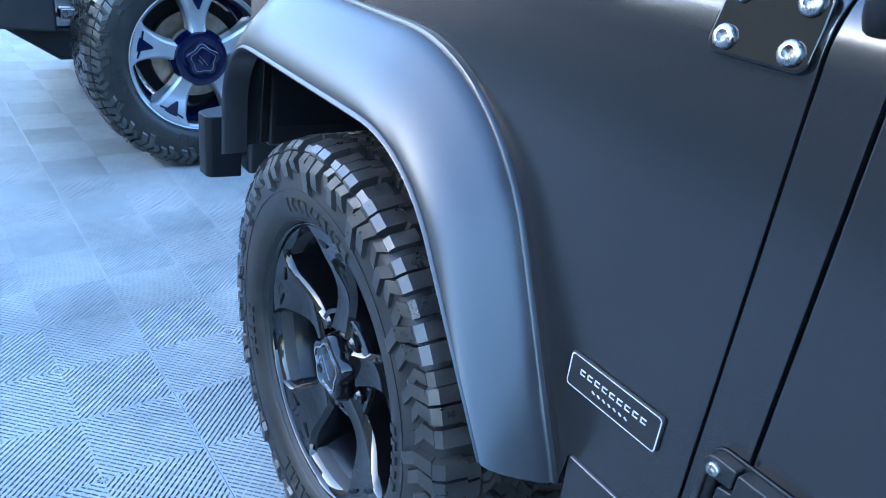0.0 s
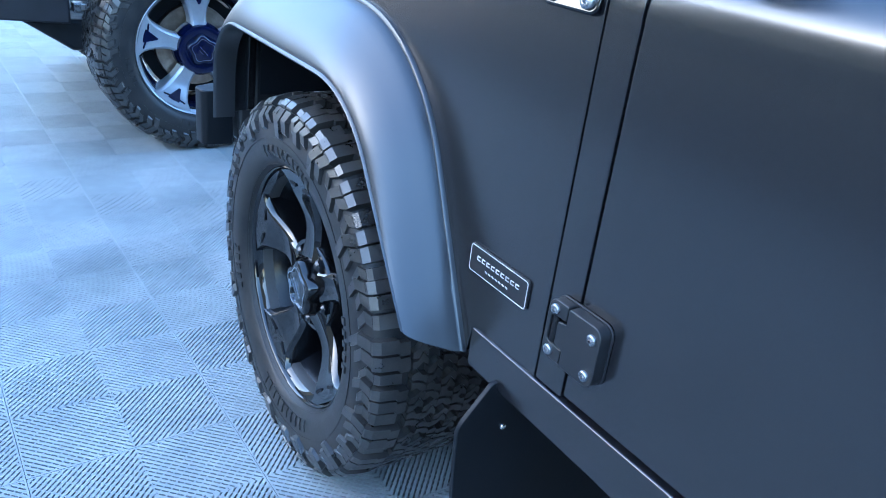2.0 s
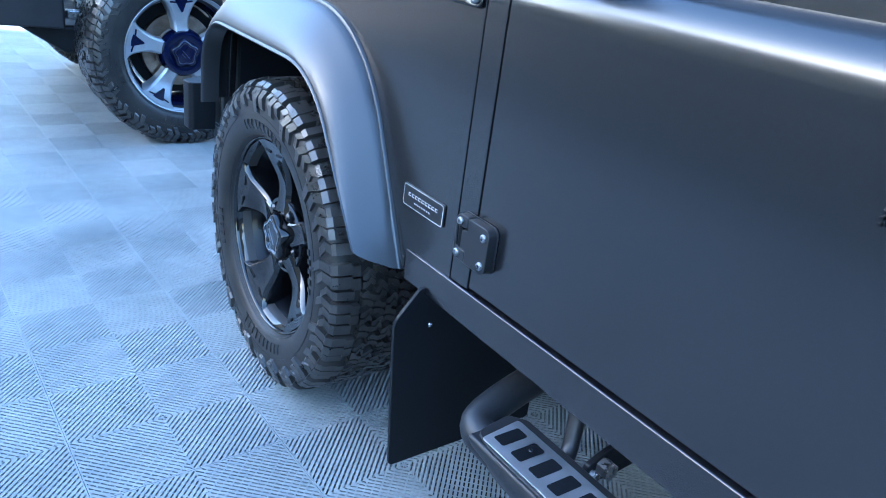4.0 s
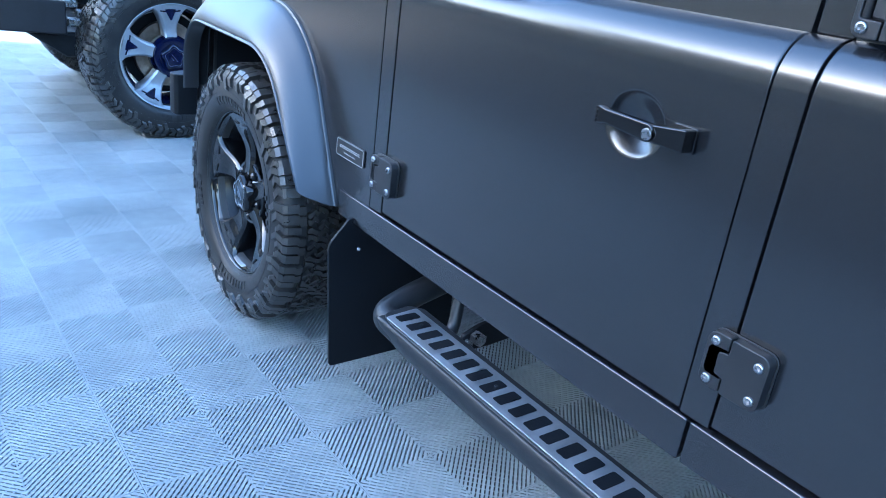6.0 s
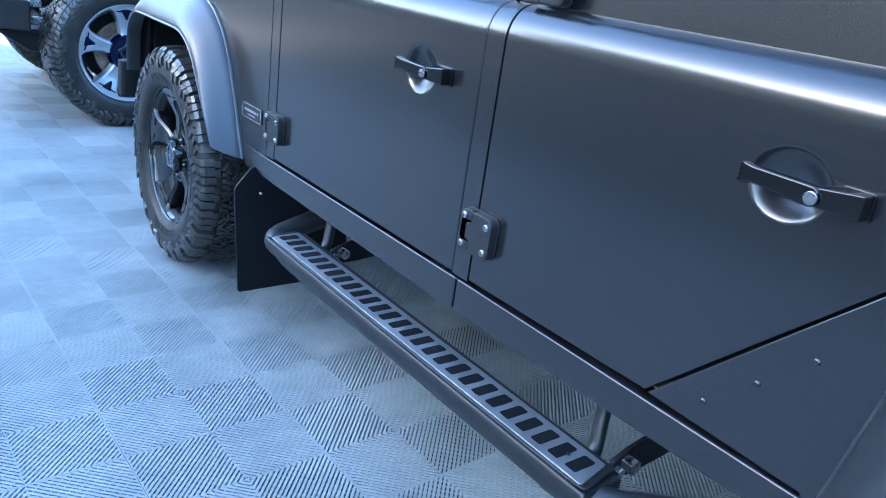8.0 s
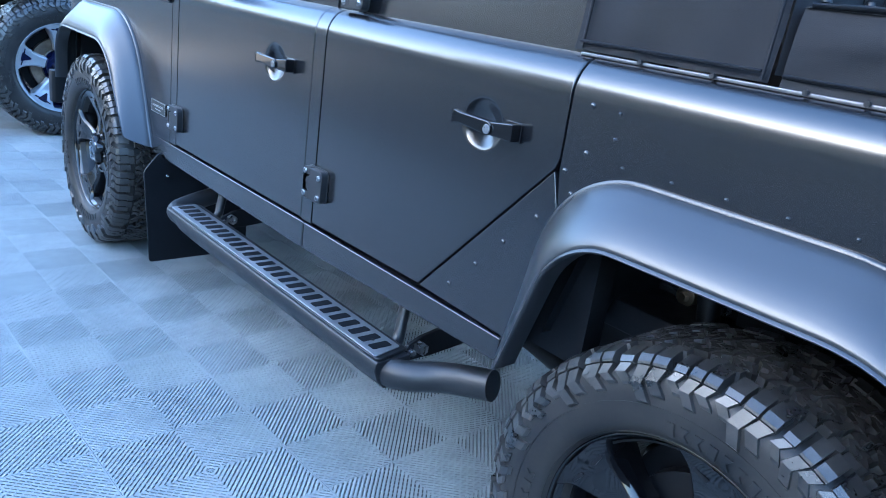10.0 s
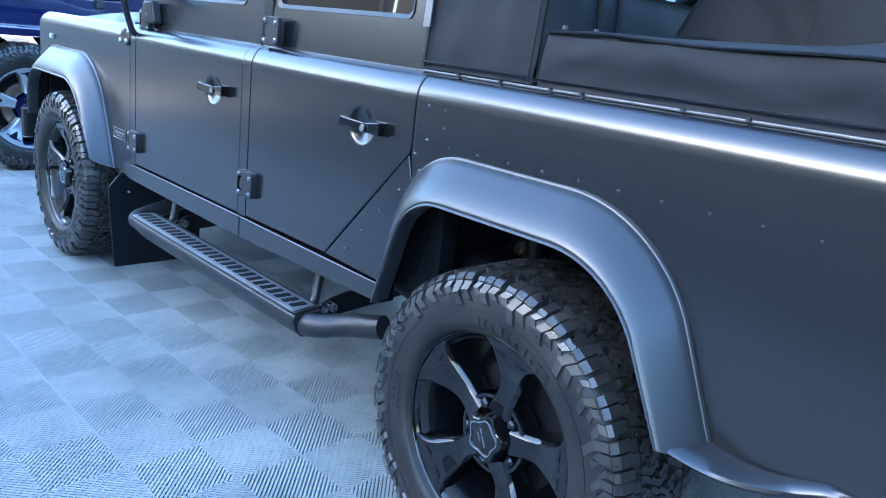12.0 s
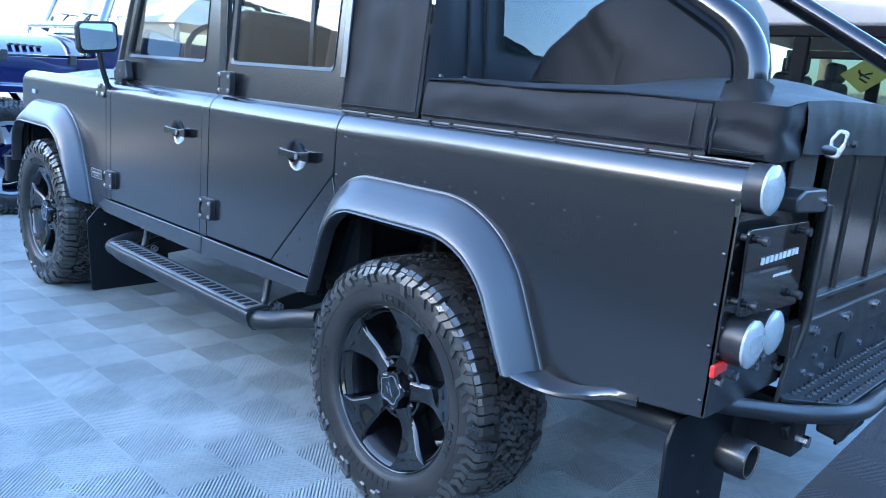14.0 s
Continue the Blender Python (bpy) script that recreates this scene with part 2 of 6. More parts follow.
# ---- the pickup: front axle at y = 2.794, rear axle at y = 0, left flank at x = -0.797 ----
S, AXLE_F, HUB_Z, TYRE_R = -0.797, 2.794, 0.378, 0.385
SHOULDER = [(S, 1.0), (S + 0.0005, 1.02)] + [(-0.735 - 0.062 * math.cos(radians(a)), 1.034 + 0.067 * math.sin(radians(a))) for a in (0, 9, 18, 27, 36, 45, 54, 63, 72, 81, 90)]
truck = thing("pickup_truck", "satin black four-door off-road pickup truck parked on tiles", "pickup truck")


def flank(name, poly, y0, y1, label="", sgn=1, mat=None, depth=0.018, top=True, bevel=0.003):
    """A side panel: a flat outline up to z = 1.0 and, from y0 to y1, the rolled shoulder over it."""
    bm = bmesh.new()
    f = [bm.verts.new((S * sgn, y, z)) for y, z in poly]
    g = [bm.verts.new(((S + depth) * sgn, y, z)) for y, z in poly]
    bm.faces.new(f)
    bm.faces.new(g[::-1])
    n = len(poly)
    skip = set()
    if top:
        for i in range(n):
            a, b = poly[i], poly[(i + 1) % n]
            if abs(a[1] - 1.0) < 1e-6 and abs(b[1] - 1.0) < 1e-6:
                skip.add(i)
    for i in range(n):
        if i not in skip:
            bm.faces.new((f[i], g[i], g[(i + 1) % n], f[(i + 1) % n]))
    if top:
        rows_o = [[(x * sgn, y0, z), (x * sgn, y1, z)] for x, z in SHOULDER]
        rows_i = [[((x + depth * (0.4 if k > 6 else 1)) * sgn, y0, z - (depth * min(1, max(0, (k - 1) / 6)))), ((x + depth * (0.4 if k > 6 else 1)) * sgn, y1, z - (depth * min(1, max(0, (k - 1) / 6))))] for k, (x, z) in enumerate(SHOULDER)]
        o, q = grid_faces(bm, rows_o), grid_faces(bm, rows_i)
        bm.faces.new((o[-1][0], o[-1][1], q[-1][1], q[-1][0]))
        for e in (0, 1):
            for a in range(len(o) - 1):
                bm.faces.new((o[a][e], o[a + 1][e], q[a + 1][e], q[a][e]))
        bmesh.ops.remove_doubles(bm, verts=bm.verts, dist=0.0004)
    return part(name, bm, mat or PAINT, truck, label, 30, bevel)


# outlines of the wheel openings: (y from the axle, z)
def arch_curve(kind, inner):
    if kind == "front":
        pts = [(0.462, 0.60), (0.452, 0.835), (-0.205, 0.835), (-0.430, 0.535)] if inner else [(0.510, 0.60), (0.475, 0.950), (-0.250, 0.950), (-0.470, 0.500)]
    else:
        pts = [(0.403, 0.552), (0.318, 0.830), (-0.238, 0.830), (-0.382, 0.550)] if inner else [(0.474, 0.515), (0.405, 0.926), (-0.270, 0.926), (-0.440, 0.545)]
    return fillet_open(pts, (0.14, 0.23) if inner else (0.19, 0.32), 14)


def resample(pts, n):
    pts = [Vector(p) for p in pts]
    ls = [0]
    for a, b in zip(pts, pts[1:]):
        ls.append(ls[-1] + (b - a).length)
    out, k = [], 0
    for i in range(n):
        t = ls[-1] * i / (n - 1)
        while k < len(pts) - 2 and ls[k + 1] < t:
            k += 1
        out.append(pts[k].lerp(pts[k + 1], (t - ls[k]) / max(1e-9, ls[k + 1] - ls[k])))
    return out


FLARE = [(-0.030, 0.000), (-0.026, 0.006), (0.0, 0.0078), (0.030, 0.0085), (0.042, 0.0125), (0.065, 0.0185), (0.12, 0.026), (0.22, 0.036), (0.36, 0.051), (0.50, 0.065), (0.64, 0.077), (0.78, 0.087), (0.88, 0.0920), (0.925, 0.0935), (0.945, 0.0930), (0.965, 0.0955), (0.990, 0.0970), (1.015, 0.0950), (1.032, 0.0890), (1.040, 0.0780), (1.038, 0.062), (1.02, 0.046)]


def wheel_arch(kind, y, sgn):
    n = 60
    j, l = resample(arch_curve(kind, False), n), resample(arch_curve(kind, True), n)
    rows = []
    for a, b in zip(j, l):
        rows.append([((S - dx) * sgn, y + (a + (b - a) * p).x, (a + (b - a) * p).y) for p, dx in FLARE])
    bm = bmesh.new()
    grid_faces(bm, rows)
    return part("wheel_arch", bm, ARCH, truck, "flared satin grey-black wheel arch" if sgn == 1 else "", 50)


for sgn in (1, -1):
    # front wing with its wheel opening
    jf = [(AXLE_F + p[0], p[1]) for p in resample(arch_curve("front", False), 26)]
    flank("front_wing", [(2.1725, 0.545), (2.1725, 1.0), (3.36, 1.0), (3.36, 0.60)] + jf + [(2.318, 0.545)], 2.1725, 3.36, sgn=sgn)
    flank("door_pillar_strip", [(2.1185, 0.553), (2.1185, 1.0), (2.1695, 1.0), (2.1695, 0.553)], 2.1185, 2.1695, sgn=sgn, bevel=0.004)
    flank("pillar_strip", [(1.2052, 0.56), (1.2052, 1.0), (1.2540, 1.0), (1.2540, 0.56)], 1.2052, 1.2540, sgn=sgn, depth=0.014, bevel=0.004)
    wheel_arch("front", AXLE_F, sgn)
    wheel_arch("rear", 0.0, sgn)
    jr = [tuple(p) for p in resample(arch_curve("rear", False), 40)]
    up = [p for p in jr if p[1] > 0.80 or p[0] < 0]
    flank("tub_side", [(0.420, 0.905), (0.420, 1.0), (-0.833, 1.0), (-0.833, 0.590), (-0.450, 0.548)] + up[::-1], -0.833, 0.420, sgn=sgn)
    low = [p for p in jr if p[1] <= 0.80 and p[0] > 0]
    flank("lower_quarter_panel", [(0.7475, 0.5665), (0.4300, 0.9020)] + [up[0]][::-1] + low[::-1] + [(0.49, 0.560)], 0, 0, sgn=sgn, top=False)
    # sills
    for y0, y1 in ((0.485, 1.232), (1.237, 2.315)):
        bm = bmesh.new()
        prism(bm, [(y0, 0.505 if y0 < 1 else 0.484), (y0, 0.556), (y1, 0.550 if y1 > 2 else 0.556), (y1, 0.484)], (S - 0.004) * sgn, 0.05 * sgn)
        part("sill_panel", bm, PAINT, truck, bevel=0.004)

# doors with handles and hinges
def hinge(parent, y, z, sgn, x=None, flip=1, tall=0.082):
    """A cast hinge on a thin base: a leaf with two screws, its tongue on a pin held by a forked bracket."""
    x = S if x is None else x
    t = tall / 2
    def outline(pts):
        return [(y + a * 0.92 * flip, z + c) for a, c in pts]
    bm = bmesh.new()
    prism(bm, rounded(outline([(-0.055, -t - 0.002), (0.052, -t - 0.002), (0.052, t + 0.002), (-0.055, t + 0.002)]), 0.016), (x - 0.0035) * sgn, 0.003 * sgn)
    h = part("hinge", bm, TRIM, parent, "black cast hinge", bevel=0.001)
    bm = bmesh.new()
    prism(bm, rounded(outline([(-0.053, -t), (0.010, -t), (0.010, -t * 0.46), (0.026, -t * 0.40), (0.026, t * 0.40), (0.010, t * 0.46), (0.010, t), (-0.053, t)]), [0.014, 0.003, 0.002, 0.004, 0.004, 0.002, 0.003, 0.014], 4), (x - 0.021) * sgn, 0.018 * sgn)
    part("leaf", bm, TRIM, h, bevel=0.004, segs=3)
    bm = bmesh.new()
    prism(bm, rounded(outline([(0.013, -t), (0.050, -t), (0.050, t), (0.013, t), (0.013, t * 0.50), (0.042, t * 0.46), (0.042, -t * 0.46), (0.013, -t * 0.50)]), [0.003, 0.014, 0.014, 0.003, 0.002, 0.004, 0.004, 0.002], 4), (x - 0.019) * sgn, 0.016 * sgn)
    part("fork", bm, TRIM, h, bevel=0.003, segs=3)
    bm = bmesh.new()
    cyl(bm, ((x - 0.012) * sgn, y + 0.034 * flip, z - t * 0.5), ((x - 0.012) * sgn, y + 0.034 * flip, z + t * 0.5), 0.0055, 14)
    part("knuckle", bm, UNDER, h)
    for dy, dz, top in ((0.032, 0.029, 0.019), (0.032, -0.029, 0.019), (-0.036, 0.024, 0.021), (-0.036, -0.026, 0.021)):
        bm = bmesh.new()
        screw_mesh(bm, ((x - top) * sgn, y + dy * flip, z + dz), 0.0072, 0.0045, (-sgn, 0, 0))
        part("screw", bm, STEEL, h)
    return h


def handle(parent, y, z, sgn):
    """A paddle handle over its finger dish, with a lock barrel; y is the middle of the lever."""
    bm = bmesh.new()
    prism(bm, rounded([(y - 0.090, z - 0.007), (y - 0.090, z + 0.030), (y - 0.050, z + 0.030), (y - 0.050, z - 0.007)], 0.004), (S - 0.006) * sgn, 0.006 * sgn)
    h = part("door_handle", bm, GLOSS, parent, "gloss black lever door handle", bevel=0.002)
    bm = bmesh.new()
    prism(bm, rounded([(y - 0.036, z - 0.005), (y - 0.036, z + 0.023), (y + 0.052, z + 0.025), (y + 0.070, z + 0.028), (y + 0.070, z - 0.002), (y + 0.052, z + 0.002)], [0.010, 0.010, 0.01, 0.004, 0.004, 0.01]), (S - 0.033) * sgn, 0.013 * sgn)
    part("lever", bm, GLOSS, h, bevel=0.004, segs=3)
    for k in range(4):
        bm = bmesh.new()
        box(bm, ((S - 0.027) * sgn, y + 0.0705, z + 0.003 + k * 0.0068), (0.016, 0.0035, 0.0042))
        part("grip_rib", bm, GLOSS, h, bevel=0.0008)
    bm = bmesh.new()
    prism(bm, [(y - 0.088, z - 0.004), (y - 0.088, z + 0.029), (y - 0.030, z + 0.022), (y - 0.030, z - 0.003)], (S - 0.029) * sgn, 0.024 * sgn)
    part("handle_mount", bm, GLOSS, h, bevel=0.003)
    bm = bmesh.new()
    cyl(bm, ((S - 0.032) * sgn, y - 0.029, z + 0.008), ((S - 0.0355) * sgn, y - 0.029, z + 0.008), 0.0088, 20)
    part("lock_barrel", bm, STEEL, h, "bright steel lock barrel", bevel=0.001)


def door_panel(name, poly, y0, y1, sgn, hy, hz, label):
    """A door skin with a round finger dish behind its handle."""
    bm = bmesh.new()
    R, RY, N = 0.051, 0.059, 44
    ring = [bm.verts.new((S * sgn, hy + RY * math.cos(2 * math.pi * k / N), hz + R * math.sin(2 * math.pi * k / N))) for k in range(N)]
    outer = [bm.verts.new((S * sgn, y, z)) for y, z in poly]
    collar = [bm.verts.new((S * sgn, hy + RY * 1.06 * math.cos(2 * math.pi * k / N), hz + R * 1.06 * math.sin(2 * math.pi * k / N))) for k in range(N)]
    eds = [bm.edges.new((collar[k], collar[(k + 1) % N])) for k in range(N)] + [bm.edges.new((outer[k], outer[(k + 1) % len(outer)])) for k in range(len(outer))]
    bmesh.ops.triangle_fill(bm, edges=eds, use_beauty=True)
    for f in [f for f in bm.faces if all(v in collar for v in f.verts)]:
        bm.faces.remove(f)
    for k in range(N):
        bm.faces.new((collar[k], collar[(k + 1) % N], ring[(k + 1) % N], ring[k]))
    prev = ring
    for fr, dx in ((0.97, 0.0002), (0.93, 0.0009), (0.88, 0.0022), (0.81, 0.0045), (0.70, 0.0083), (0.58, 0.0123), (0.46, 0.0160), (0.36, 0.0184), (0.25, 0.0200), (0.12, 0.0206)):
        cur = [bm.verts.new(((S + dx) * sgn, hy + RY * fr * math.cos(2 * math.pi * k / N), hz + R * fr * math.sin(2 * math.pi * k / N))) for k in range(N)]
        for k in range(N):
            bm.faces.new((prev[k], prev[(k + 1) % N], cur[(k + 1) % N], cur[k]))
        prev = cur
    bm.faces.new(prev)
    g = [bm.verts.new(((S + 0.036) * sgn, y, z)) for y, z in poly]
    n = len(poly)
    for i in range(n):
        if not (abs(poly[i][1] - 1.0) < 1e-6 and abs(poly[(i + 1) % n][1] - 1.0) < 1e-6):
            bm.faces.new((outer[i], g[i], g[(i + 1) % n], outer[(i + 1) % n]))
    rows = [[(x * sgn, y0, z), (x * sgn, y1, z)] for x, z in SHOULDER]
    o = grid_faces(bm, rows)
    for e in (0, 1):
        c = bm.verts.new((-0.72 * sgn, (y0, y1)[e], 1.0))
        for a in range(len(o) - 1):
            bm.faces.new((o[a][e], o[a + 1][e], c))
    bmesh.ops.remove_doubles(bm, verts=bm.verts, dist=0.0004)
    return part(name, bm, PAINT, truck, label, 38, bevel=0.0035)


for sgn in (1, -1):
    d1 = door_panel("front_door", [(1.257, 0.562), (1.257, 1.0), (2.1155, 1.0), (2.1155, 0.558)], 1.257, 2.1155, sgn, 1.449, 0.937, "satin black front door, shut")
    d2 = door_panel("rear_door", [(0.752, 0.568), (0.431, 0.906), (0.425, 0.925), (0.425, 1.0), (1.202, 1.0), (1.202, 0.564)], 0.425, 1.202, sgn, 0.626, 0.943, "satin black rear door with cut-off lower corner, shut")
    handle(d1, 1.427, 0.929, sgn)
    handle(d2, 0.608, 0.935, sgn)
    hinge(d1, 2.105, 0.651, sgn)
    hinge(d2, 1.186, 0.672, sgn)
    hinge(d2, 1.150, 1.146, sgn, -0.752)
    hinge(d1, 2.10, 1.125, sgn, -0.752)
    # hinge bracket plate on the wing top corner
    bm = bmesh.new()
    prism(bm, rounded([(2.176, 1.020), (2.272, 1.020), (2.268, 1.085), (2.176, 1.085)], 0.012), (S - 0.010) * sgn, 0.012 * sgn)
    lean = Matrix.Translation((S * sgn, 0, 1.02)) @ Matrix.Rotation(radians(13 * sgn), 4, "Y") @ Matrix.Translation((-S * sgn, 0, -1.02))
    bmesh.ops.transform(bm, matrix=lean, verts=bm.verts)
    pl = part("hinge_plate", bm, GLOSS, truck, "gloss black hinge plate with four bright screws", bevel=0.003)
    for dy in (2.193, 2.254):
        for dz in (1.034, 1.072):
            bm = bmesh.new()
            screw_mesh(bm, ((S - 0.010) * sgn, dy, dz), 0.0105, 0.006, (-sgn, 0, 0))
            bmesh.ops.transform(bm, matrix=lean, verts=bm.verts)
            part("screw", bm, STEEL, pl)
    # inner fillers behind the shut lines
    bm = bmesh.new()
    box(bm, ((S + 0.065) * sgn, 1.30, 0.79), (0.05, 1.95, 0.46))
    part("door_aperture", bm, UNDER, truck)


# wheels
def tyre_profile():
    """Half-way round the tyre's cross section, (x, r): crown at x = 0 outwards to the bead."""
    return [(0.0, 0.3690), (0.060, 0.3685), (0.104, 0.3660), (0.126, 0.3595), (0.138, 0.3440), (0.1445, 0.329), (0.148, 0.311), (0.1485, 0.292), (0.1465, 0.273), (0.142, 0.263), (0.135, 0.252), (0.124, 0.2455), (0.110, 0.236)]


PROF = tyre_profile()
PLEN = [0.0]
for a_, b_ in zip(PROF, PROF[1:]):
    PLEN.append(PLEN[-1] + math.hypot(b_[0] - a_[0], b_[1] - a_[1]))


def on_tyre(s, phi, h):
    """A point h over the carcass, at arc length s from the crown (negative: the inner half)."""
    t = abs(s)
    k = 0
    while k < len(PLEN) - 2 and PLEN[k + 1] < t:
        k += 1
    f = (t - PLEN[k]) / (PLEN[k + 1] - PLEN[k])
    x, r = PROF[k][0] + (PROF[k + 1][0] - PROF[k][0]) * f, PROF[k][1] + (PROF[k + 1][1] - PROF[k][1]) * f
    k0, k1 = max(0, k if f < 0.5 else k), min(len(PROF) - 1, k + 1)
    dx, dr = PROF[k1][0] - PROF[k0][0], PROF[k1][1] - PROF[k0][1]
    ln = math.hypot(dx, dr)
    nx, nr = -dr / ln, dx / ln
    x, r = x + nx * h, r + nr * h
    if s < 0:
        x = -x
    return (-x, r * math.cos(phi), r * math.sin(phi))


def block(bm, stations, h):
    """A raised tread block: stations of (s, phi left, phi right, height share)."""
    top, low = [], []
    inset = 0.003
    for s, pl, pr, q in stations:
        top.append([bm.verts.new(on_tyre(s, pl + inset, h * q)), bm.verts.new(on_tyre(s, pr - inset, h * q))])
        low.append([bm.verts.new(on_tyre(s, pl, -0.001)), bm.verts.new(on_tyre(s, pr, -0.001))])
    for a in range(len(top) - 1):
        bm.faces.new((top[a][0], top[a][1], top[a + 1][1], top[a + 1][0]))
        bm.faces.new((top[a][0], top[a + 1][0], low[a + 1][0], low[a][0]))
        bm.faces.new((top[a][1], low[a][1], low[a + 1][1], top[a + 1][1]))
    for a in (0, -1):
        bm.faces.new((top[a][0], low[a][0], low[a][1], top[a][1]))


def tread_mesh():
    bm = bmesh.new()
    N = 26
    st = 2 * math.pi / N
    for k in range(N):
        p = k * st
        j = 0.010 * math.sin(k * 2.4)
        for side in (1, -1):
            o = p + (0.5 * st if side < 0 else 0) + j
            # square shoulder lug, cut by a fine sipe, with a lower lug in the gap beside it
            j0 = 0.03 * st * math.sin(k * 1.7)
            w1 = 0.60 if k % 2 else 0.54
            for p0, p1 in ((0.0, 0.46 * w1), (0.50 * w1, w1)):
                block(bm, [(side * s, o + j0 + (p0 + d) * st, o + j0 + (p1 + d) * st, q) for s, d, q in ((0.080, 0.06, 1.0), (0.098, 0.06, 1.0), (0.100, 0.0, 1.0), (0.1265, 0.0, 1.06), (0.1300, 0.0, 1.0), (0.1340, 0.0, 0.92))], 0.0170)
            block(bm, [(side * s, o + j0 + (w1 + 0.08) * st, o + j0 + 0.92 * st, q) for s, q in ((0.092, 0.75), (0.1265, 0.72), (0.131, 0.60))], 0.0165)
            # hooked pieces running down the sidewall
            down = 0.188 if k % 2 else 0.176
            for p0, p1, end, lift in ((0.0, 0.44 * w1, down, 0.80), (0.50 * w1, w1 - 0.02, down - 0.012, 0.72), (w1 + 0.10, 0.90, 0.164, 0.50)):
                e0 = 0.1355 if lift > 0.6 else 0.1325
                mid = (e0 + end) / 2
                block(bm, [(side * s, o + j0 + (p0 + d) * st, o + j0 + (p1 + d) * st, q) for s, d, q in ((e0, 0.0, lift), (mid - 0.002, -0.11, lift * 0.80), (end - 0.004, 0.05, lift * 0.55), (end, 0.07, 0.10))], 0.0165)
    # interlocked centre blocks, each cut by a fine sipe
    w = 0.0285
    for col in range(5):
        s0 = -0.0735 + col * 0.0297
        for k in range(2 * N):
            c = (k + 0.37 * col + 0.12 * math.sin(k * 1.9 + col)) * st / 2
            L = 0.425 * st
            q = 0.06 * st * (1 if (k + col) % 2 else -1)
            half = L * 0.47
            for part_ in (0, 1):
                lo = [c + 0.05 * st, c - q * 0.5, c + q, c + 0.05 * st + q]
                hi = [v + L - 0.05 * st for v in lo]
                mid = [(x + y) / 2 + 0.03 * st * (-1) ** n for n, (x, y) in enumerate(zip(lo, hi))]
                e0, e1 = (lo, [m - 0.014 * st for m in mid]) if part_ == 0 else ([m + 0.014 * st for m in mid], hi)
                block(bm, [(s0 + w * f, x, y, 1.0) for f, x, y in zip((0.0, 0.36, 0.64, 1.0), e0, e1)], 0.0150)
    return bm


def tyre_mesh():
    bm = bmesh.new()
    half = [(-x, r) for x, r in PROF]
    ring = [(-x, r) for x, r in half[::-1]] + half[1:]
    inner = [(-0.10, 0.224), (0.10, 0.224)]
    vs = lathe(bm, ring + inner, 96)
    for k in range(96):
        bm.faces.new((vs[-1][k], vs[-1][(k + 1) % 96], vs[0][(k + 1) % 96], vs[0][k]))
    return bm


def letter_bars(bm, a0, a1, s0, s1, n):
    """Raised strokes along the sidewall, in place of moulded lettering."""
    for k in range(n):
        a = a0 + (a1 - a0) * k / n
        d = (a1 - a0) / n
        block(bm, [(s0, a, a + d * 0.62, 1), ((s0 + s1) / 2, a, a + d * (0.35 if k % 3 else 0.62), 1), (s1, a, a + d * 0.62, 1)], 0.0030)


def spoke_mesh(widths, front, back, n=11):
    """One spoke along +y: half widths at radii, its face dished, its flanks raked back."""
    bm = bmesh.new()
    rows = []
    for (r, w) in widths:
        xf, xb = front(r), back(r)
        e = 0.0085
        rows.append([(xb, r, -w * 1.06), (xf + 0.013, r, -w), (xf + 0.009, r, -w + 0.001), (xf + 0.001, r, -w + e), (xf, r, -w + e + 0.002), (xf + 0.0015, r, -w * 0.4), (xf + 0.0022, r, 0), (xf + 0.0015, r, w * 0.4), (xf, r, w - e - 0.002), (xf + 0.001, r, w - e), (xf + 0.009, r, w - 0.001), (xf + 0.013, r, w), (xb, r, w * 1.06)])
    grid_faces(bm, rows)
    return bm


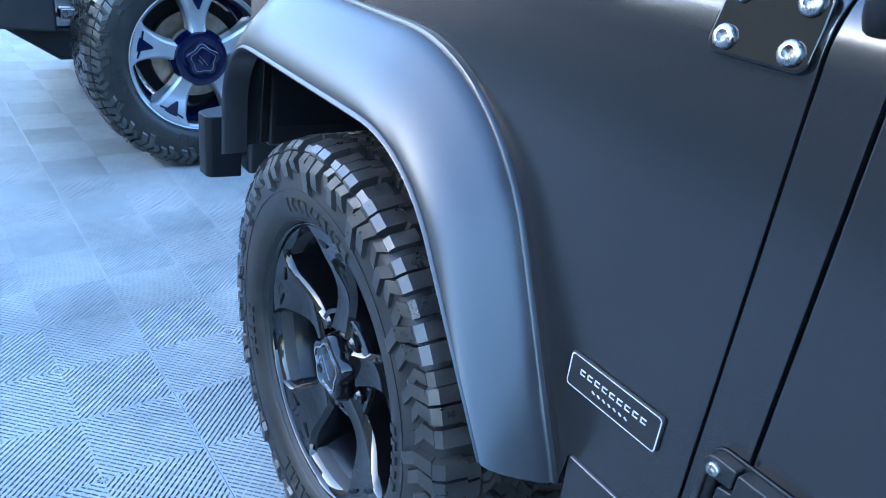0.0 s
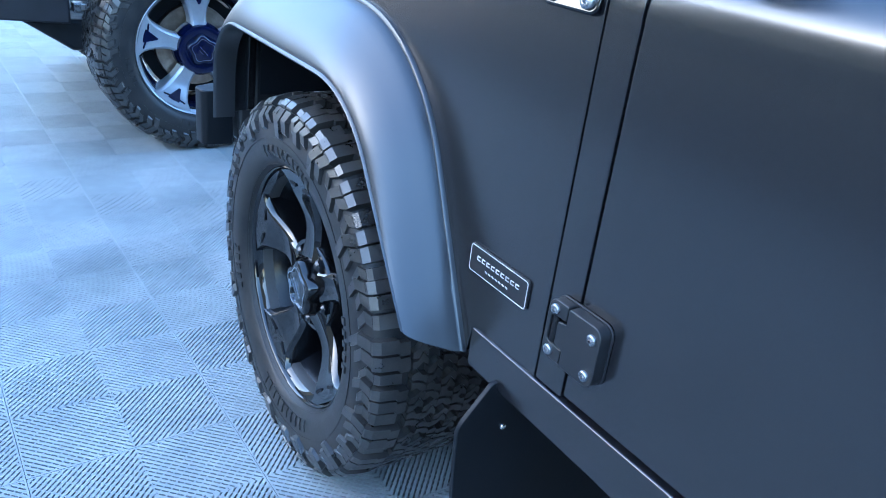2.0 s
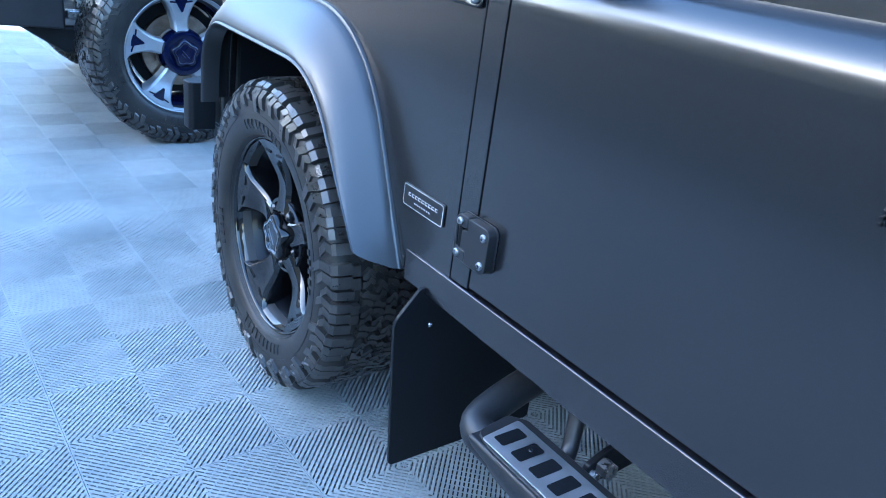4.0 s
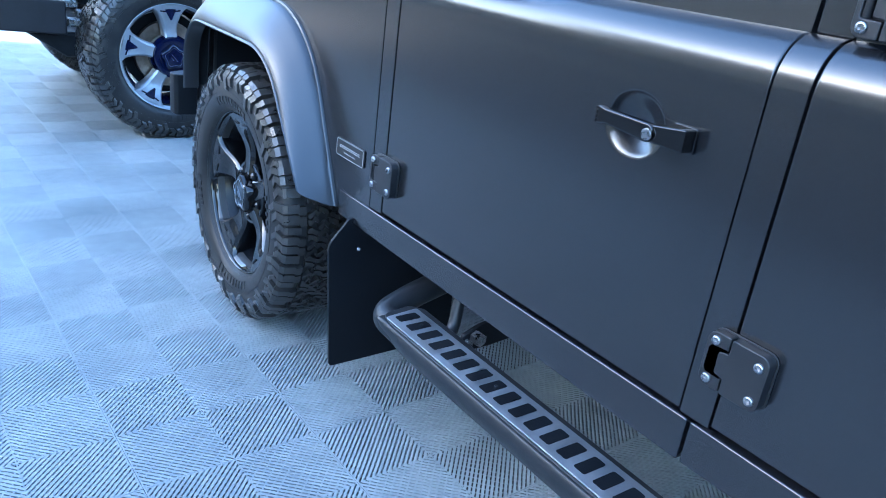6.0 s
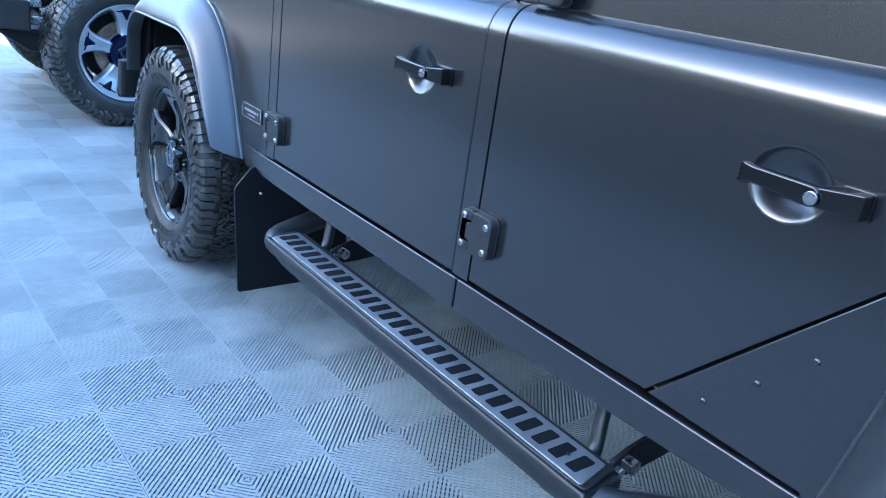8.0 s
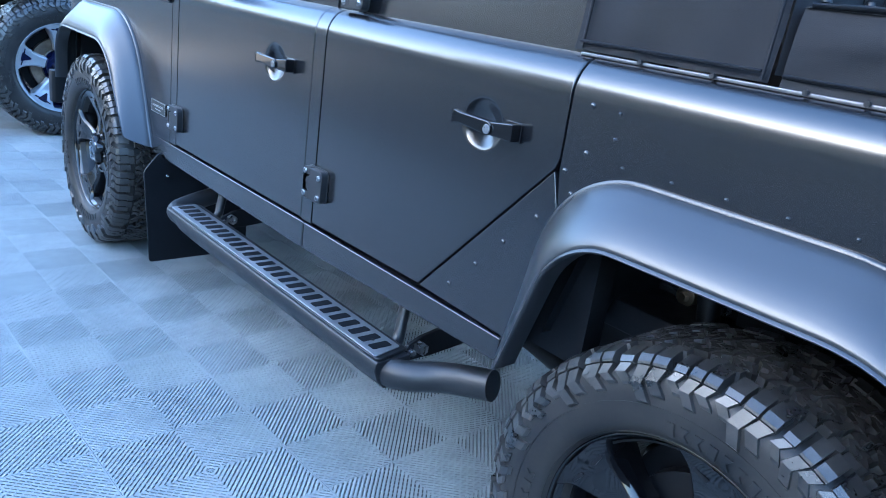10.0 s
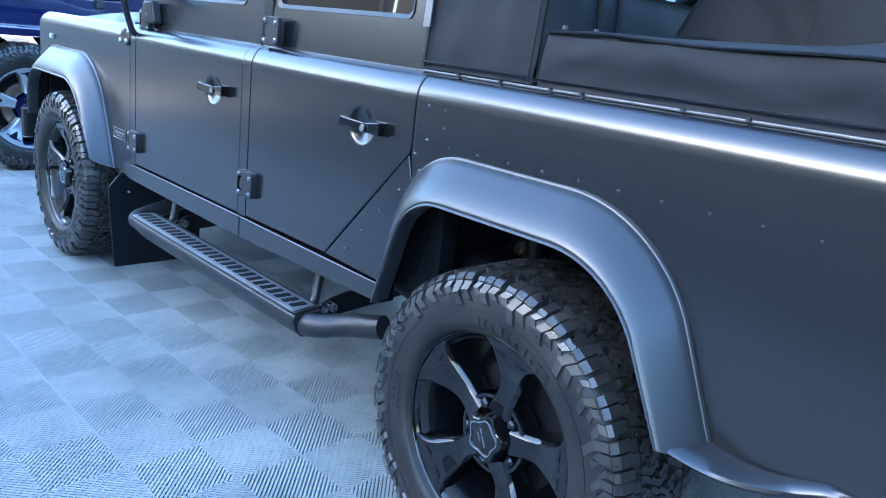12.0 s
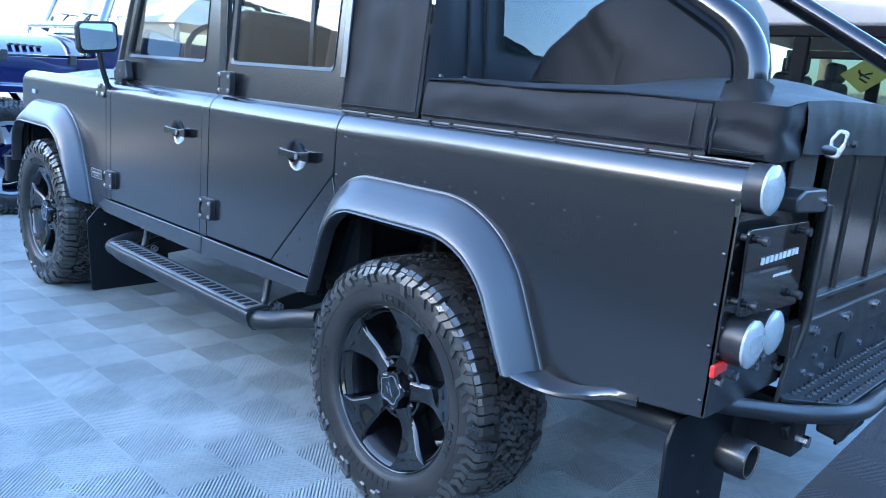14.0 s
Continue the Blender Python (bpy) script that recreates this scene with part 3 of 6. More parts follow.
def wheel(name, at, sgn, rim_mat, face_mat, barrel_mat, parent, spin=0.0, label="", scale=1.0, nuts=STEEL, steel_disc=CHROME, pocket=False, lip_mat=None):
    """A wheel with its tyre; its axis is x, its outer face towards -x."""
    w = new(name)
    if parent:
        w.parent = parent
    w.matrix_local = Matrix.Translation(at) @ (Matrix.Rotation(math.pi, 4, "Z") if sgn < 0 else Matrix()) @ Matrix.Rotation(spin, 4, "X") @ Matrix.Scale(scale, 4)
    if label:
        tagged(w, label)
    ty = part("tyre", tyre_mesh(), RUBBER, w, "black all-terrain tyre with deep lugs", 60)
    part("tread", tread_mesh(), TREADRUB, w, "", 14)
    bm = bmesh.new()
    letter_bars(bm, 0.9, 1.75, 0.205, 0.228, 10)
    letter_bars(bm, 2.6, 3.0, 0.208, 0.224, 5)
    letter_bars(bm, 4.0, 4.85, 0.205, 0.228, 10)
    letter_bars(bm, 5.6, 6.0, 0.208, 0.224, 5)
    for rr in (0.190, 0.246):
        for k in range(120):
            a = 2 * math.pi * k / 120
            block(bm, [(rr, a, a + 2 * math.pi / 120 + 0.007, 1), (rr + 0.003, a, a + 2 * math.pi / 120 + 0.007, 1)], 0.0012)
    part("sidewall_relief", bm, RUBBER, w, "", 30)
    bm = bmesh.new()
    lathe(bm, [(x, r * 1.05) for x, r in ((-0.104, 0.218), (-0.114, 0.224), (-0.1205, 0.2330), (-0.1240, 0.2325), (-0.1248, 0.2305), (-0.1235, 0.2285), (-0.119, 0.2265), (-0.112, 0.2250), (-0.095, 0.218))], 96)
    part("rim_lip", bm, lip_mat or barrel_mat, w, "", 40)
    bm = bmesh.new()
    lathe(bm, [(x, r * 1.05) for x, r in ((-0.098, 0.2245), (-0.09, 0.216), (-0.05, 0.202), (0.02, 0.188), (0.10, 0.199), (0.10, 0.206))], 96)
    part("rim", bm, barrel_mat, w, "", 40)
    bm = bmesh.new()
    lathe(bm, [(-0.015, 0.03), (-0.015, 0.150), (0.01, 0.152), (0.01, 0.03)], 48)
    part("brake_disc", bm, steel_disc, w, "", 40)
    bm = bmesh.new()
    lathe(bm, [(0.035, 0.001), (0.035, 0.190)], 48)
    part("back_plate", bm, UNDER, w)
    grow = lambda r: r + max(0.0, r - 0.06) * 0.068
    front = lambda q: dish_at((q + 0.00408) / 1.068 if q > 0.06 else q)
    dish_at = lambda r: -0.098 + 0.010 * math.sin(math.pi * min(1, max(0, (r - 0.06) / 0.12))) - 0.021 * max(0, (r - 0.12) / 0.10) ** 1.5
    back = lambda r: -0.035 if r < 0.2 else -0.06
    widths = [(grow(r), w_ * grow(r) / r) for r, w_ in ((0.060, 0.0350), (0.080, 0.0320), (0.095, 0.0300), (0.110, 0.0300), (0.125, 0.0318), (0.140, 0.0350), (0.157, 0.0400), (0.174, 0.0460), (0.190, 0.0535), (0.201, 0.063), (0.209, 0.076), (0.215, 0.091), (0.219, 0.108), (0.2235, 0.136))]
    first = None
    for k in range(5):
        turn = Matrix.Rotation(2 * math.pi * k / 5, 4, "X")
        if first is None:
            first = part("spoke", spoke_mesh(widths, front, back), face_mat, w, "", 24)
        else:
            again(first, "spoke", w, turn)
        # small slots near the outer end of the spoke
        for sy in (-1, 1):
            bm = bmesh.new()
            prism(bm, rounded([(0.204, sy * 0.018), (0.207, sy * 0.047), (0.213, sy * 0.045), (0.210, sy * 0.016)], 0.0025, 3), front(0.2085) - 0.0008, 0.004)
            bmesh.ops.transform(bm, matrix=turn, verts=bm.verts)
            part("spoke_slot", bm, UNDER if not pocket else RIMBLUE, w)
        if pocket:
            bm = bmesh.new()
            prism(bm, rounded([(0.168, -0.003), (0.214, -0.024), (0.220, -0.020), (0.220, 0.020), (0.214, 0.024), (0.168, 0.003)], 0.002, 3), front(0.203) - 0.002, 0.006)
            bmesh.ops.transform(bm, matrix=turn @ Matrix.Rotation(0.0, 4, "X"), verts=bm.verts)
            part("spoke_inlay", bm, RIMBLUE, w)
    # hub with scalloped cap
    bm = bmesh.new()
    lathe(bm, [(-0.04, 0.100), (-0.080, 0.099), (-0.088, 0.094), (-0.088, 0.086), (-0.070, 0.082), (-0.070, 0.001)], 60)
    part("hub", bm, rim_mat, w, "", 35)
    if pocket:
        bm = bmesh.new()
        lathe(bm, [(-0.095, 0.092), (-0.104, 0.088), (-0.106, 0.080), (-0.104, 0.060), (-0.100, 0.050)], 60)
        part("hub_cover", bm, rim_mat, w, "", 35)

    def scallop(r0, amp, n=5, steps=70):
        return [((r0 + amp * math.cos(n * 2 * math.pi * k / steps)) * math.cos(2 * math.pi * k / steps), (r0 + amp * math.cos(n * 2 * math.pi * k / steps)) * math.sin(2 * math.pi * k / steps)) for k in range(steps)]

    bm = bmesh.new()
    lay = [[(x, a[0] * q, a[1] * q) for a in scallop(0.058, 0.0065)] for x, q in ((-0.060, 1.10), (-0.090, 1.0), (-0.110, 0.92), (-0.1165, 0.86), (-0.1185, 0.80))]
    vs = grid_faces(bm, lay, True)
    bm.faces.new(vs[-1])
    cap = part("hub_cap", bm, rim_mat, w, "scalloped centre cap with a bright outline", 30)
    bm = bmesh.new()
    o, i_ = scallop(0.0405, 0.0042), scallop(0.0378, 0.0040)
    rows = [[(-0.1185, *a) for a in o], [(-0.1205, *a) for a in o], [(-0.1205, *a) for a in i_], [(-0.1185, *a) for a in i_]]
    grid_faces(bm, rows, True)
    part("cap_outline", bm, CHROME, cap, "", 30)
    bm = bmesh.new()
    box(bm, (-0.1193, 0.0, 0.0), (0.002, 0.044, 0.0022), Matrix.Rotation(0.6, 4, "X"))
    box(bm, (-0.1193, 0.008, -0.008), (0.002, 0.020, 0.0018), Matrix.Rotation(0.6, 4, "X"))
    part("cap_mark", bm, STEEL, cap)
    for k in range(5):
        a = 2 * math.pi * (k + 0.5) / 5
        c = (0.073 * math.cos(a), 0.073 * math.sin(a))
        bm = bmesh.new()
        cyl(bm, (-0.069, *c), (-0.094, *c), 0.0125, 6)
        cyl(bm, (-0.094, *c), (-0.099, *c), 0.0105, 12, 0.006)
        part("wheel_nut", bm, nuts, w)
    return w


wheel_l = wheel("wheel", (-0.754, AXLE_F + 0.002, HUB_Z + 0.004), 1, GLOSS, GLOSS, BARREL, truck, 0.23, "gloss black five-spoke wheel with all-terrain tyre", nuts=GLOSS, steel_disc=UNDER, lip_mat=GLOSS)
for at, sgn, spin in (((-0.751, 0.020, HUB_Z - 0.012), 1, 0.51), ((0.742, AXLE_F, HUB_Z + 0.006), -1, 0.2), ((0.742, 0.020, HUB_Z - 0.012), -1, 0.5)):
    w2 = copy_thing(wheel_l, Matrix.Translation(at) @ (Matrix.Rotation(math.pi, 4, "Z") if sgn < 0 else Matrix()) @ Matrix.Rotation(spin, 4, "X") @ Matrix.Scale(0.955 if at[1] < 1 else 1.0, 4))
    w2.name = "wheel"

# ---- pickup: underside, inner wheel wells, cab, bed ----
bm = bmesh.new()
box(bm, (0, 0.0, 0.62), (1.20, 1.66, 0.06))
box(bm, (0, 2.85, 0.74), (1.0, 1.0, 0.42))
for x in (-0.40, 0.40):
    box(bm, (x, 1.25, 0.49), (0.075, 4.3, 0.13))
part("chassis", bm, UNDER, truck, bevel=0.004)
# floor pan, made pale as a reflector for the floor beneath it
bm = bmesh.new()
box(bm, (0, 1.36, 0.715), (1.46, 1.70, 0.05))
part("floor_pan", bm, BOUNCE_PALE, truck, "pale floor pan, lightened to bounce light onto the floor below", bevel=0.004)
for sgn in (1, -1):
    for y0, kind in ((AXLE_F, "front"), (0.0, "rear")):
        pts = [(y0 + p.x * 1.0, p.y) for p in resample(arch_curve(kind, True), 30)]
        bm = bmesh.new()
        rows = [[((S + 0.015) * sgn, y, z + 0.05), (-0.45 * sgn, y, z + 0.04)] for y, z in pts]
        grid_faces(bm, rows)
        f = [bm.verts.new((-0.45 * sgn, y, z + 0.04)) for y, z in pts]
        bm.faces.new(f)
        part("wheel_well", bm, FLAP, truck, "", 50)
    for y0 in (AXLE_F, 0.0):
        bm = bmesh.new()
        tube(bm, [(-0.60 * sgn, y0, HUB_Z), (0, y0, HUB_Z)], 0.045)
        cyl(bm, (-0.60 * sgn, y0, HUB_Z), (-0.68 * sgn, y0, HUB_Z), 0.085)
        part("axle_half", bm, UNDER, truck)
        # coil spring, damper and links in the wheel well
        bm = bmesh.new()
        c = Vector((-0.47 * sgn, y0 + 0.02, 0.44))
        tube(bm, [c + Vector((0.055 * math.cos(a * 0.7), 0.055 * math.sin(a * 0.7), a * 0.0075)) for a in range(0, 46)], 0.008, 8)
        part("coil_spring", bm, TRIM, truck)
        bm = bmesh.new()
        tube(bm, [(-0.56 * sgn, y0 + 0.15, 0.36), (-0.50 * sgn, y0 + 0.26, 0.76)], 0.022)
        part("damper", bm, UNDER, truck)
        bm = bmesh.new()
        cyl(bm, (-0.445 * sgn, y0 + 0.305, 0.668), (-0.485 * sgn, y0 + 0.305, 0.668), 0.021)
        cyl(bm, (-0.485 * sgn, y0 + 0.305, 0.668), (-0.500 * sgn, y0 + 0.305, 0.668), 0.012, 6)
        part("mount_bolt", bm, COPPER, truck, "yellow-zinc mounting bolt", bevel=0.002)
        bm = bmesh.new()
        po = rounded([(y0 + 0.338, 0.662), (y0 + 0.325, 0.618), (y0 + 0.40, 0.585), (y0 + 0.535, 0.545), (y0 + 0.548, 0.64), (y0 + 0.46, 0.665)], 0.012)
        ym, zm = y0 + 0.44, 0.615
        rings = [[(x * sgn, ym + (y - ym) * q, zm + (z - zm) * q) for y, z in po] for x, q in ((-0.448, 1.0), (-0.458, 0.98), (-0.458, 0.93), (-0.452, 0.90))]
        vs = grid_faces(bm, rings, True)
        bm.faces.new(vs[-1])
        part("liner_panel", bm, TRIM, truck, "", 30)
        each("liner_bolt", [(-0.455 * sgn, y0 + dy, dz) for dy, dz in ((-0.05, 0.72), (0.229, 0.662), (0.16, 0.71))], lambda b: cyl(b, (0.004 * sgn, 0, 0), (-0.014 * sgn, 0, 0), 0.009, 6), STEEL, truck)
        bm = bmesh.new()
        box(bm, (-0.462 * sgn, y0 + 0.12, 0.70), (0.02, 0.16, 0.11))
        tube(bm, bend([(-0.50 * sgn, y0 + 0.22, 0.64), (-0.52 * sgn, y0 + 0.05, 0.66), (-0.52 * sgn, y0 + 0.03, 0.78)], 0.03), 0.009)
        part("liner_bracket", bm, UNDER, truck, bevel=0.006)
    # trailing arm seen before the rear wheel
    bm = bmesh.new()
    tube(bm, [(-0.50 * sgn, 0.95, 0.47), (-0.55 * sgn, 0.10, 0.36)], 0.028)
    part("trailing_arm", bm, UNDER, truck)
    # rivets along the tub
    first = None
    spots = [(0.375, 1.025), (0.319, 1.023), (0.319, 0.982), (0.370, 0.947), (0.408, 0.908), (0.386, 0.872), (0.452, 0.811), (0.522, 0.741), (0.586, 0.673), (0.653, 0.606)]
    spots += [(0.294 - 0.0915 * k, 0.941 + 0.0006 * k) for k in range(12)]
    spots += [(-0.819, z) for z in (1.029, 0.925, 0.823, 0.739, 0.624)]
    for i, (y, z) in enumerate(spots):
        big = y < -0.8 or (i < 10 and i not in (1, 2))
        r = 0.0055 if big else 0.0032
        if first is None:
            bm = bmesh.new()
            bmesh.ops.create_uvsphere(bm, u_segments=10, v_segments=6, radius=1.0)
            first = part("rivet", bm, PAINT, truck, "", 60)
            rv = first
        else:
            rv = again(first, "rivet", truck)
        rv.matrix_local = Matrix.Translation((S * sgn, y, z)) @ Matrix.Diagonal((0.004, r, r, 1))
    # badge plate on the wing, with its lettering as plain strokes
    bm = bmesh.new()
    prism(bm, rounded([(2.208, 0.634), (2.342, 0.634), (2.342, 0.678), (2.208, 0.678)], 0.005), (S - 0.004) * sgn, 0.004 * sgn)
    bd = part("badge", bm, TRIM, truck, "black badge plate with a thin pale border", bevel=0.001)
    bm = bmesh.new()
    a, b = rounded([(2.209, 0.635), (2.341, 0.635), (2.341, 0.677), (2.209, 0.677)], 0.005), rounded([(2.2105, 0.6365), (2.3395, 0.6365), (2.3395, 0.6755), (2.2105, 0.6755)], 0.004)
    grid_faces(bm, [[((S - 0.0046) * sgn, y, z) for y, z in a], [((S - 0.0046) * sgn, y, z) for y, z in b]], True)
    part("badge_border", bm, WHITE, bd, "", 0)
    bm = bmesh.new()
    for k in range(9):
        for dz in (-0.0026, 0.0026):
            box(bm, ((S - 0.0046) * sgn, 2.320 - k * 0.0112, 0.6600 + dz), (0.0012, 0.0070, 0.0011))
        box(bm, ((S - 0.0046) * sgn, 2.3230 - k * 0.0112, 0.6600), (0.0012, 0.0012, 0.0052))
    for k in range(7):
        box(bm, ((S - 0.0046) * sgn, 2.300 - k * 0.0080, 0.6470), (0.0012, 0.0045, 0.0013), Matrix.Rotation(0.5, 4, "X"))
    tagged(part("badge_strokes", bm, WHITE, bd), kind="stuff")
    # indicator lamp
    bm = bmesh.new()
    prism(bm, rounded([(3.128, 0.978), (3.172, 0.978), (3.172, 1.004), (3.128, 1.004)], 0.006), (S - 0.012) * sgn, 0.012 * sgn)
    part("side_indicator", bm, LENS, truck, "clear side indicator", bevel=0.003)
    # mud flaps
    bm = bmesh.new()
    prism(bm, rounded([(-0.455 * sgn, 0.092), (-0.838 * sgn, 0.086), (-0.862 * sgn, 0.435), (-0.808 * sgn, 0.500), (-0.455 * sgn, 0.500)], [0.01, 0.012, 0.04, 0.02, 0]), 2.236, 0.009, "xz")
    fl = part("front_mud_flap", bm, FLAP, truck, "plain black rubber mud flap", bevel=0.002)
    bm = bmesh.new()
    screw_mesh(bm, (-0.778 * sgn, 2.236, 0.415), 0.0055, 0.004, (0, -1, 0))
    part("screw", bm, CHROME, fl)
    bm = bmesh.new()
    prism(bm, rounded([(-0.46 * sgn, 0.14), (-0.765 * sgn, 0.14), (-0.79 * sgn, 0.50), (-0.765 * sgn, 0.55), (-0.46 * sgn, 0.55)], [0.01, 0.012, 0.03, 0.02, 0]), -0.765, 0.009, "xz")
    fl = part("rear_mud_flap", bm, FLAP, truck, "plain black rubber mud flap", bevel=0.002)
    for dx, dz in ((0.66, 0.44), (0.60, 0.33), (0.655, 0.24)):
        bm = bmesh.new()
        screw_mesh(bm, (-dx * sgn, -0.765, dz), 0.006, 0.004, (0, -1, 0))
        part("screw", bm, TRIM, fl)
    # arch tail and the bar behind the rear wheel
    bm = bmesh.new()
    rows = []
    for k in range(17):
        t = k / 16
        y = -0.376 - 0.31 * t
        z = 0.560 - 0.026 * math.sin(math.pi * min(1, t * 1.25)) + 0.012 * t
        w = 0.084 * (1 - t) ** 1.1 + 0.004
        rows.append([((S - w) * sgn, y, z - 0.004), ((S - w * 0.9) * sgn, y, z - 0.010), ((S + 0.02) * sgn, y, z + 0.006), ((S + 0.02) * sgn, y, z + 0.020), ((S - w * 0.5) * sgn, y, z + 0.013), ((S - w * 0.95) * sgn, y, z + 0.002)])
    grid_faces(bm, rows, True)
    part("arch_tail", bm, PAINT, truck, "", 40)
    bm = bmesh.new()
    tube(bm, [(-0.70 * sgn, -0.34, 0.505), (-0.70 * sgn, -0.752, 0.513)], 0.026)
    part("side_bar", bm, TRIM, truck, "round black side bar under the tub")
    # side step
    bm = bmesh.new()
    x0, x1 = -0.778 * sgn, -0.875 * sgn
    prism(bm, rounded([(x0, 0.778), (x1 + 0.004 * sgn, 0.760), (x1, 0.80), (-0.885 * sgn, 1.90), (-0.874 * sgn, 1.945), (-0.800 * sgn, 1.958), (x0, 1.93)], [0.004, 0.012, 0.01, 0.02, 0.02, 0.02, 0.01]), 0.3885, 0.006, "xy")
    stp = part("side_step", bm, TRIM, truck, "black tubular side step with slotted grey tread", bevel=0.002)
    bm = bmesh.new()
    rows = []
    for k in range(15):
        t = k / 14
        y = 0.758 + (1.952 - 0.758) * t
        e = min(1, (1 - t) * 9 + 0.25)
        xo = -0.874 - 0.010 * t
        prof = [(-0.782, 0.388), (xo, 0.388), (xo - 0.004, 0.382), (xo - 0.005 + 0.012 * (1 - e), 0.366), (xo + 0.006 + 0.02 * (1 - e), 0.338), (xo + 0.026 + 0.02 * (1 - e), 0.318), (-0.800, 0.314), (-0.782, 0.340)]
        rows.append([(x * sgn, y, z) for x, z in prof])
    vs = grid_faces(bm, rows, True)
    bm.faces.new(vs[0]), bm.faces.new(vs[-1])
    part("step_body", bm, TRIM, stp, "", 40, bevel=0.003)
    bm = bmesh.new()
    prism(bm, rounded([(-0.790 * sgn, 0.790), (-0.871 * sgn, 0.772), (-0.881 * sgn, 1.925), (-0.796 * sgn, 1.935)], 0.006), 0.3947, 0.003, "xy")
    tr = part("tread_plate", bm, TREADPLATE, stp, "brushed grey metal tread plate", bevel=0.0008)
    n = 27
    slot = None
    for k in range(n):
        y = 0.812 + (1.905 - 0.812) * k / (n - 1)
        if slot is None:
            bm = bmesh.new()
            prism(bm, rounded([(-0.026, -0.0125), (0.026, -0.0125), (0.026, 0.0125), (-0.026, 0.0125)], 0.004, 3), 0, 0.0012, "xy")
            slot = sl = part("slot_pad", bm, FLAP, tr)
        else:
            sl = again(slot, "slot_pad", tr)
        sl.matrix_local = pose((-0.831 - 0.007 * k / n) * sgn, y, 0.3974)
    for y in (0.862, 1.255, 1.63, 1.885):
        bm = bmesh.new()
        screw_mesh(bm, (-0.830 * sgn, y - 0.021, 0.3974), 0.004, 0.002, (0, 0, 1))
        part("screw", bm, TRIM, tr)
    bm = bmesh.new()
    tube(bm, bend([(-0.836 * sgn, 0.86, 0.350), (-0.833 * sgn, 0.74, 0.354), (-0.760 * sgn, 0.66, 0.376), (-0.725 * sgn, 0.548, 0.402)], 0.10), 0.034, 20)
    part("step_tube_rear", bm, TRIM, stp, "", 50)
    bm = bmesh.new()
    tube(bm, bend([(-0.846 * sgn, 1.91, 0.358), (-0.850 * sgn, 1.992, 0.364), (-0.760 * sgn, 2.012, 0.385), (-0.60 * sgn, 2.02, 0.42)], 0.05), 0.030, 20)
    part("step_tube_front", bm, TRIM, stp, "", 50)
    for y in (0.845, 1.852):
        bm = bmesh.new()
        tube(bm, bend([(-0.79 * sgn, y - 0.02, 0.362), (-0.752 * sgn, y, 0.378), (-0.728 * sgn, y + 0.02, 0.46), (-0.70 * sgn, y + 0.02, 0.56)], 0.06), 0.014)
        part("step_stay", bm, TRIM, stp, "", 50)
        bm = bmesh.new()
        prism(bm, [(-0.775 * sgn, 0.352), (-0.765 * sgn, 0.392), (-0.725 * sgn, 0.408), (-0.66 * sgn, 0.420), (-0.36 * sgn, 0.44), (-0.36 * sgn, 0.385), (-0.69 * sgn, 0.352)], y - 0.055, 0.012, "xz")
        part("step_bracket", bm, UNDER, stp, bevel=0.003)
        bm = bmesh.new()
        cyl(bm, (-0.735 * sgn, y - 0.055, 0.385), (-0.735 * sgn, y - 0.077, 0.385), 0.015, 6)
        cyl(bm, (-0.757 * sgn, y - 0.055, 0.375), (-0.757 * sgn, y - 0.068, 0.375), 0.009, 6)
        part("step_bolt", bm, STEEL, stp, "bright steel bolts")
    # upper doors: frames round the windows, leaning in slightly
    def upper(y0, y1, w0, w1, name, slant=0.0):
        xx = lambda z: (-0.738 + (z - 1.1) * 0.07) * sgn
        def quad(bm, pts, d=0.022):
            f = [bm.verts.new((xx(z), y, z)) for y, z in pts]
            g = [bm.verts.new((xx(z) + d * sgn, y, z)) for y, z in pts]
            bm.faces.new(f), bm.faces.new(g[::-1])
            for i in range(len(pts)):
                bm.faces.new((f[i], g[i], g[(i + 1) % len(pts)], f[(i + 1) % len(pts)]))
        bm = bmesh.new()
        zt, zb, zw0, zw1 = 1.80, 1.100, 1.215, 1.735
        o = [(y0, zb), (y1, zb), (y1 - slant, zt), (y0, zt)]
        i_ = rounded([(w0, zw0), (w1, zw0), (w1 - slant * 0.74, zw1), (w0, zw1)], 0.022, 4)
        fo = [bm.verts.new((xx(z), y, z)) for y, z in o]
        fi = [bm.verts.new((xx(z), y, z)) for y, z in i_]
        eds = [bm.edges.new((fo[k], fo[(k + 1) % 4])) for k in range(4)] + [bm.edges.new((fi[k], fi[(k + 1) % len(fi)])) for k in range(len(fi))]
        bmesh.ops.triangle_fill(bm, edges=eds, use_beauty=True)
        for f in [f for f in bm.faces if all(v in fi for v in f.verts)]:
            bm.faces.remove(f)
        ext = bmesh.ops.extrude_face_region(bm, geom=list(bm.faces))
        bmesh.ops.translate(bm, vec=(0.024 * sgn, 0, 0), verts=[v for v in ext["geom"] if isinstance(v, bmesh.types.BMVert)])
        up = part(name, bm, PAINT, truck, "satin black upper door frame with window", 30)
        bm = bmesh.new()
        ins = rounded([(w0 + 0.012, zw0 + 0.012), (w1 - 0.012, zw0 + 0.012), (w1 - slant * 0.74 - 0.012, zw1 - 0.012), (w0 + 0.012, zw1 - 0.012)], 0.016, 4)
        oo = [((xx(z) - 0.003 * sgn), y, z) for y, z in i_]
        ii = [((xx(z) + 0.004 * sgn), y, z) for y, z in ins]
        jj = [((xx(z) + 0.018 * sgn), y, z) for y, z in ins]
        grid_faces(bm, [[((xx(z) + 0.01 * sgn), y, z) for y, z in i_], oo, ii, jj], True)
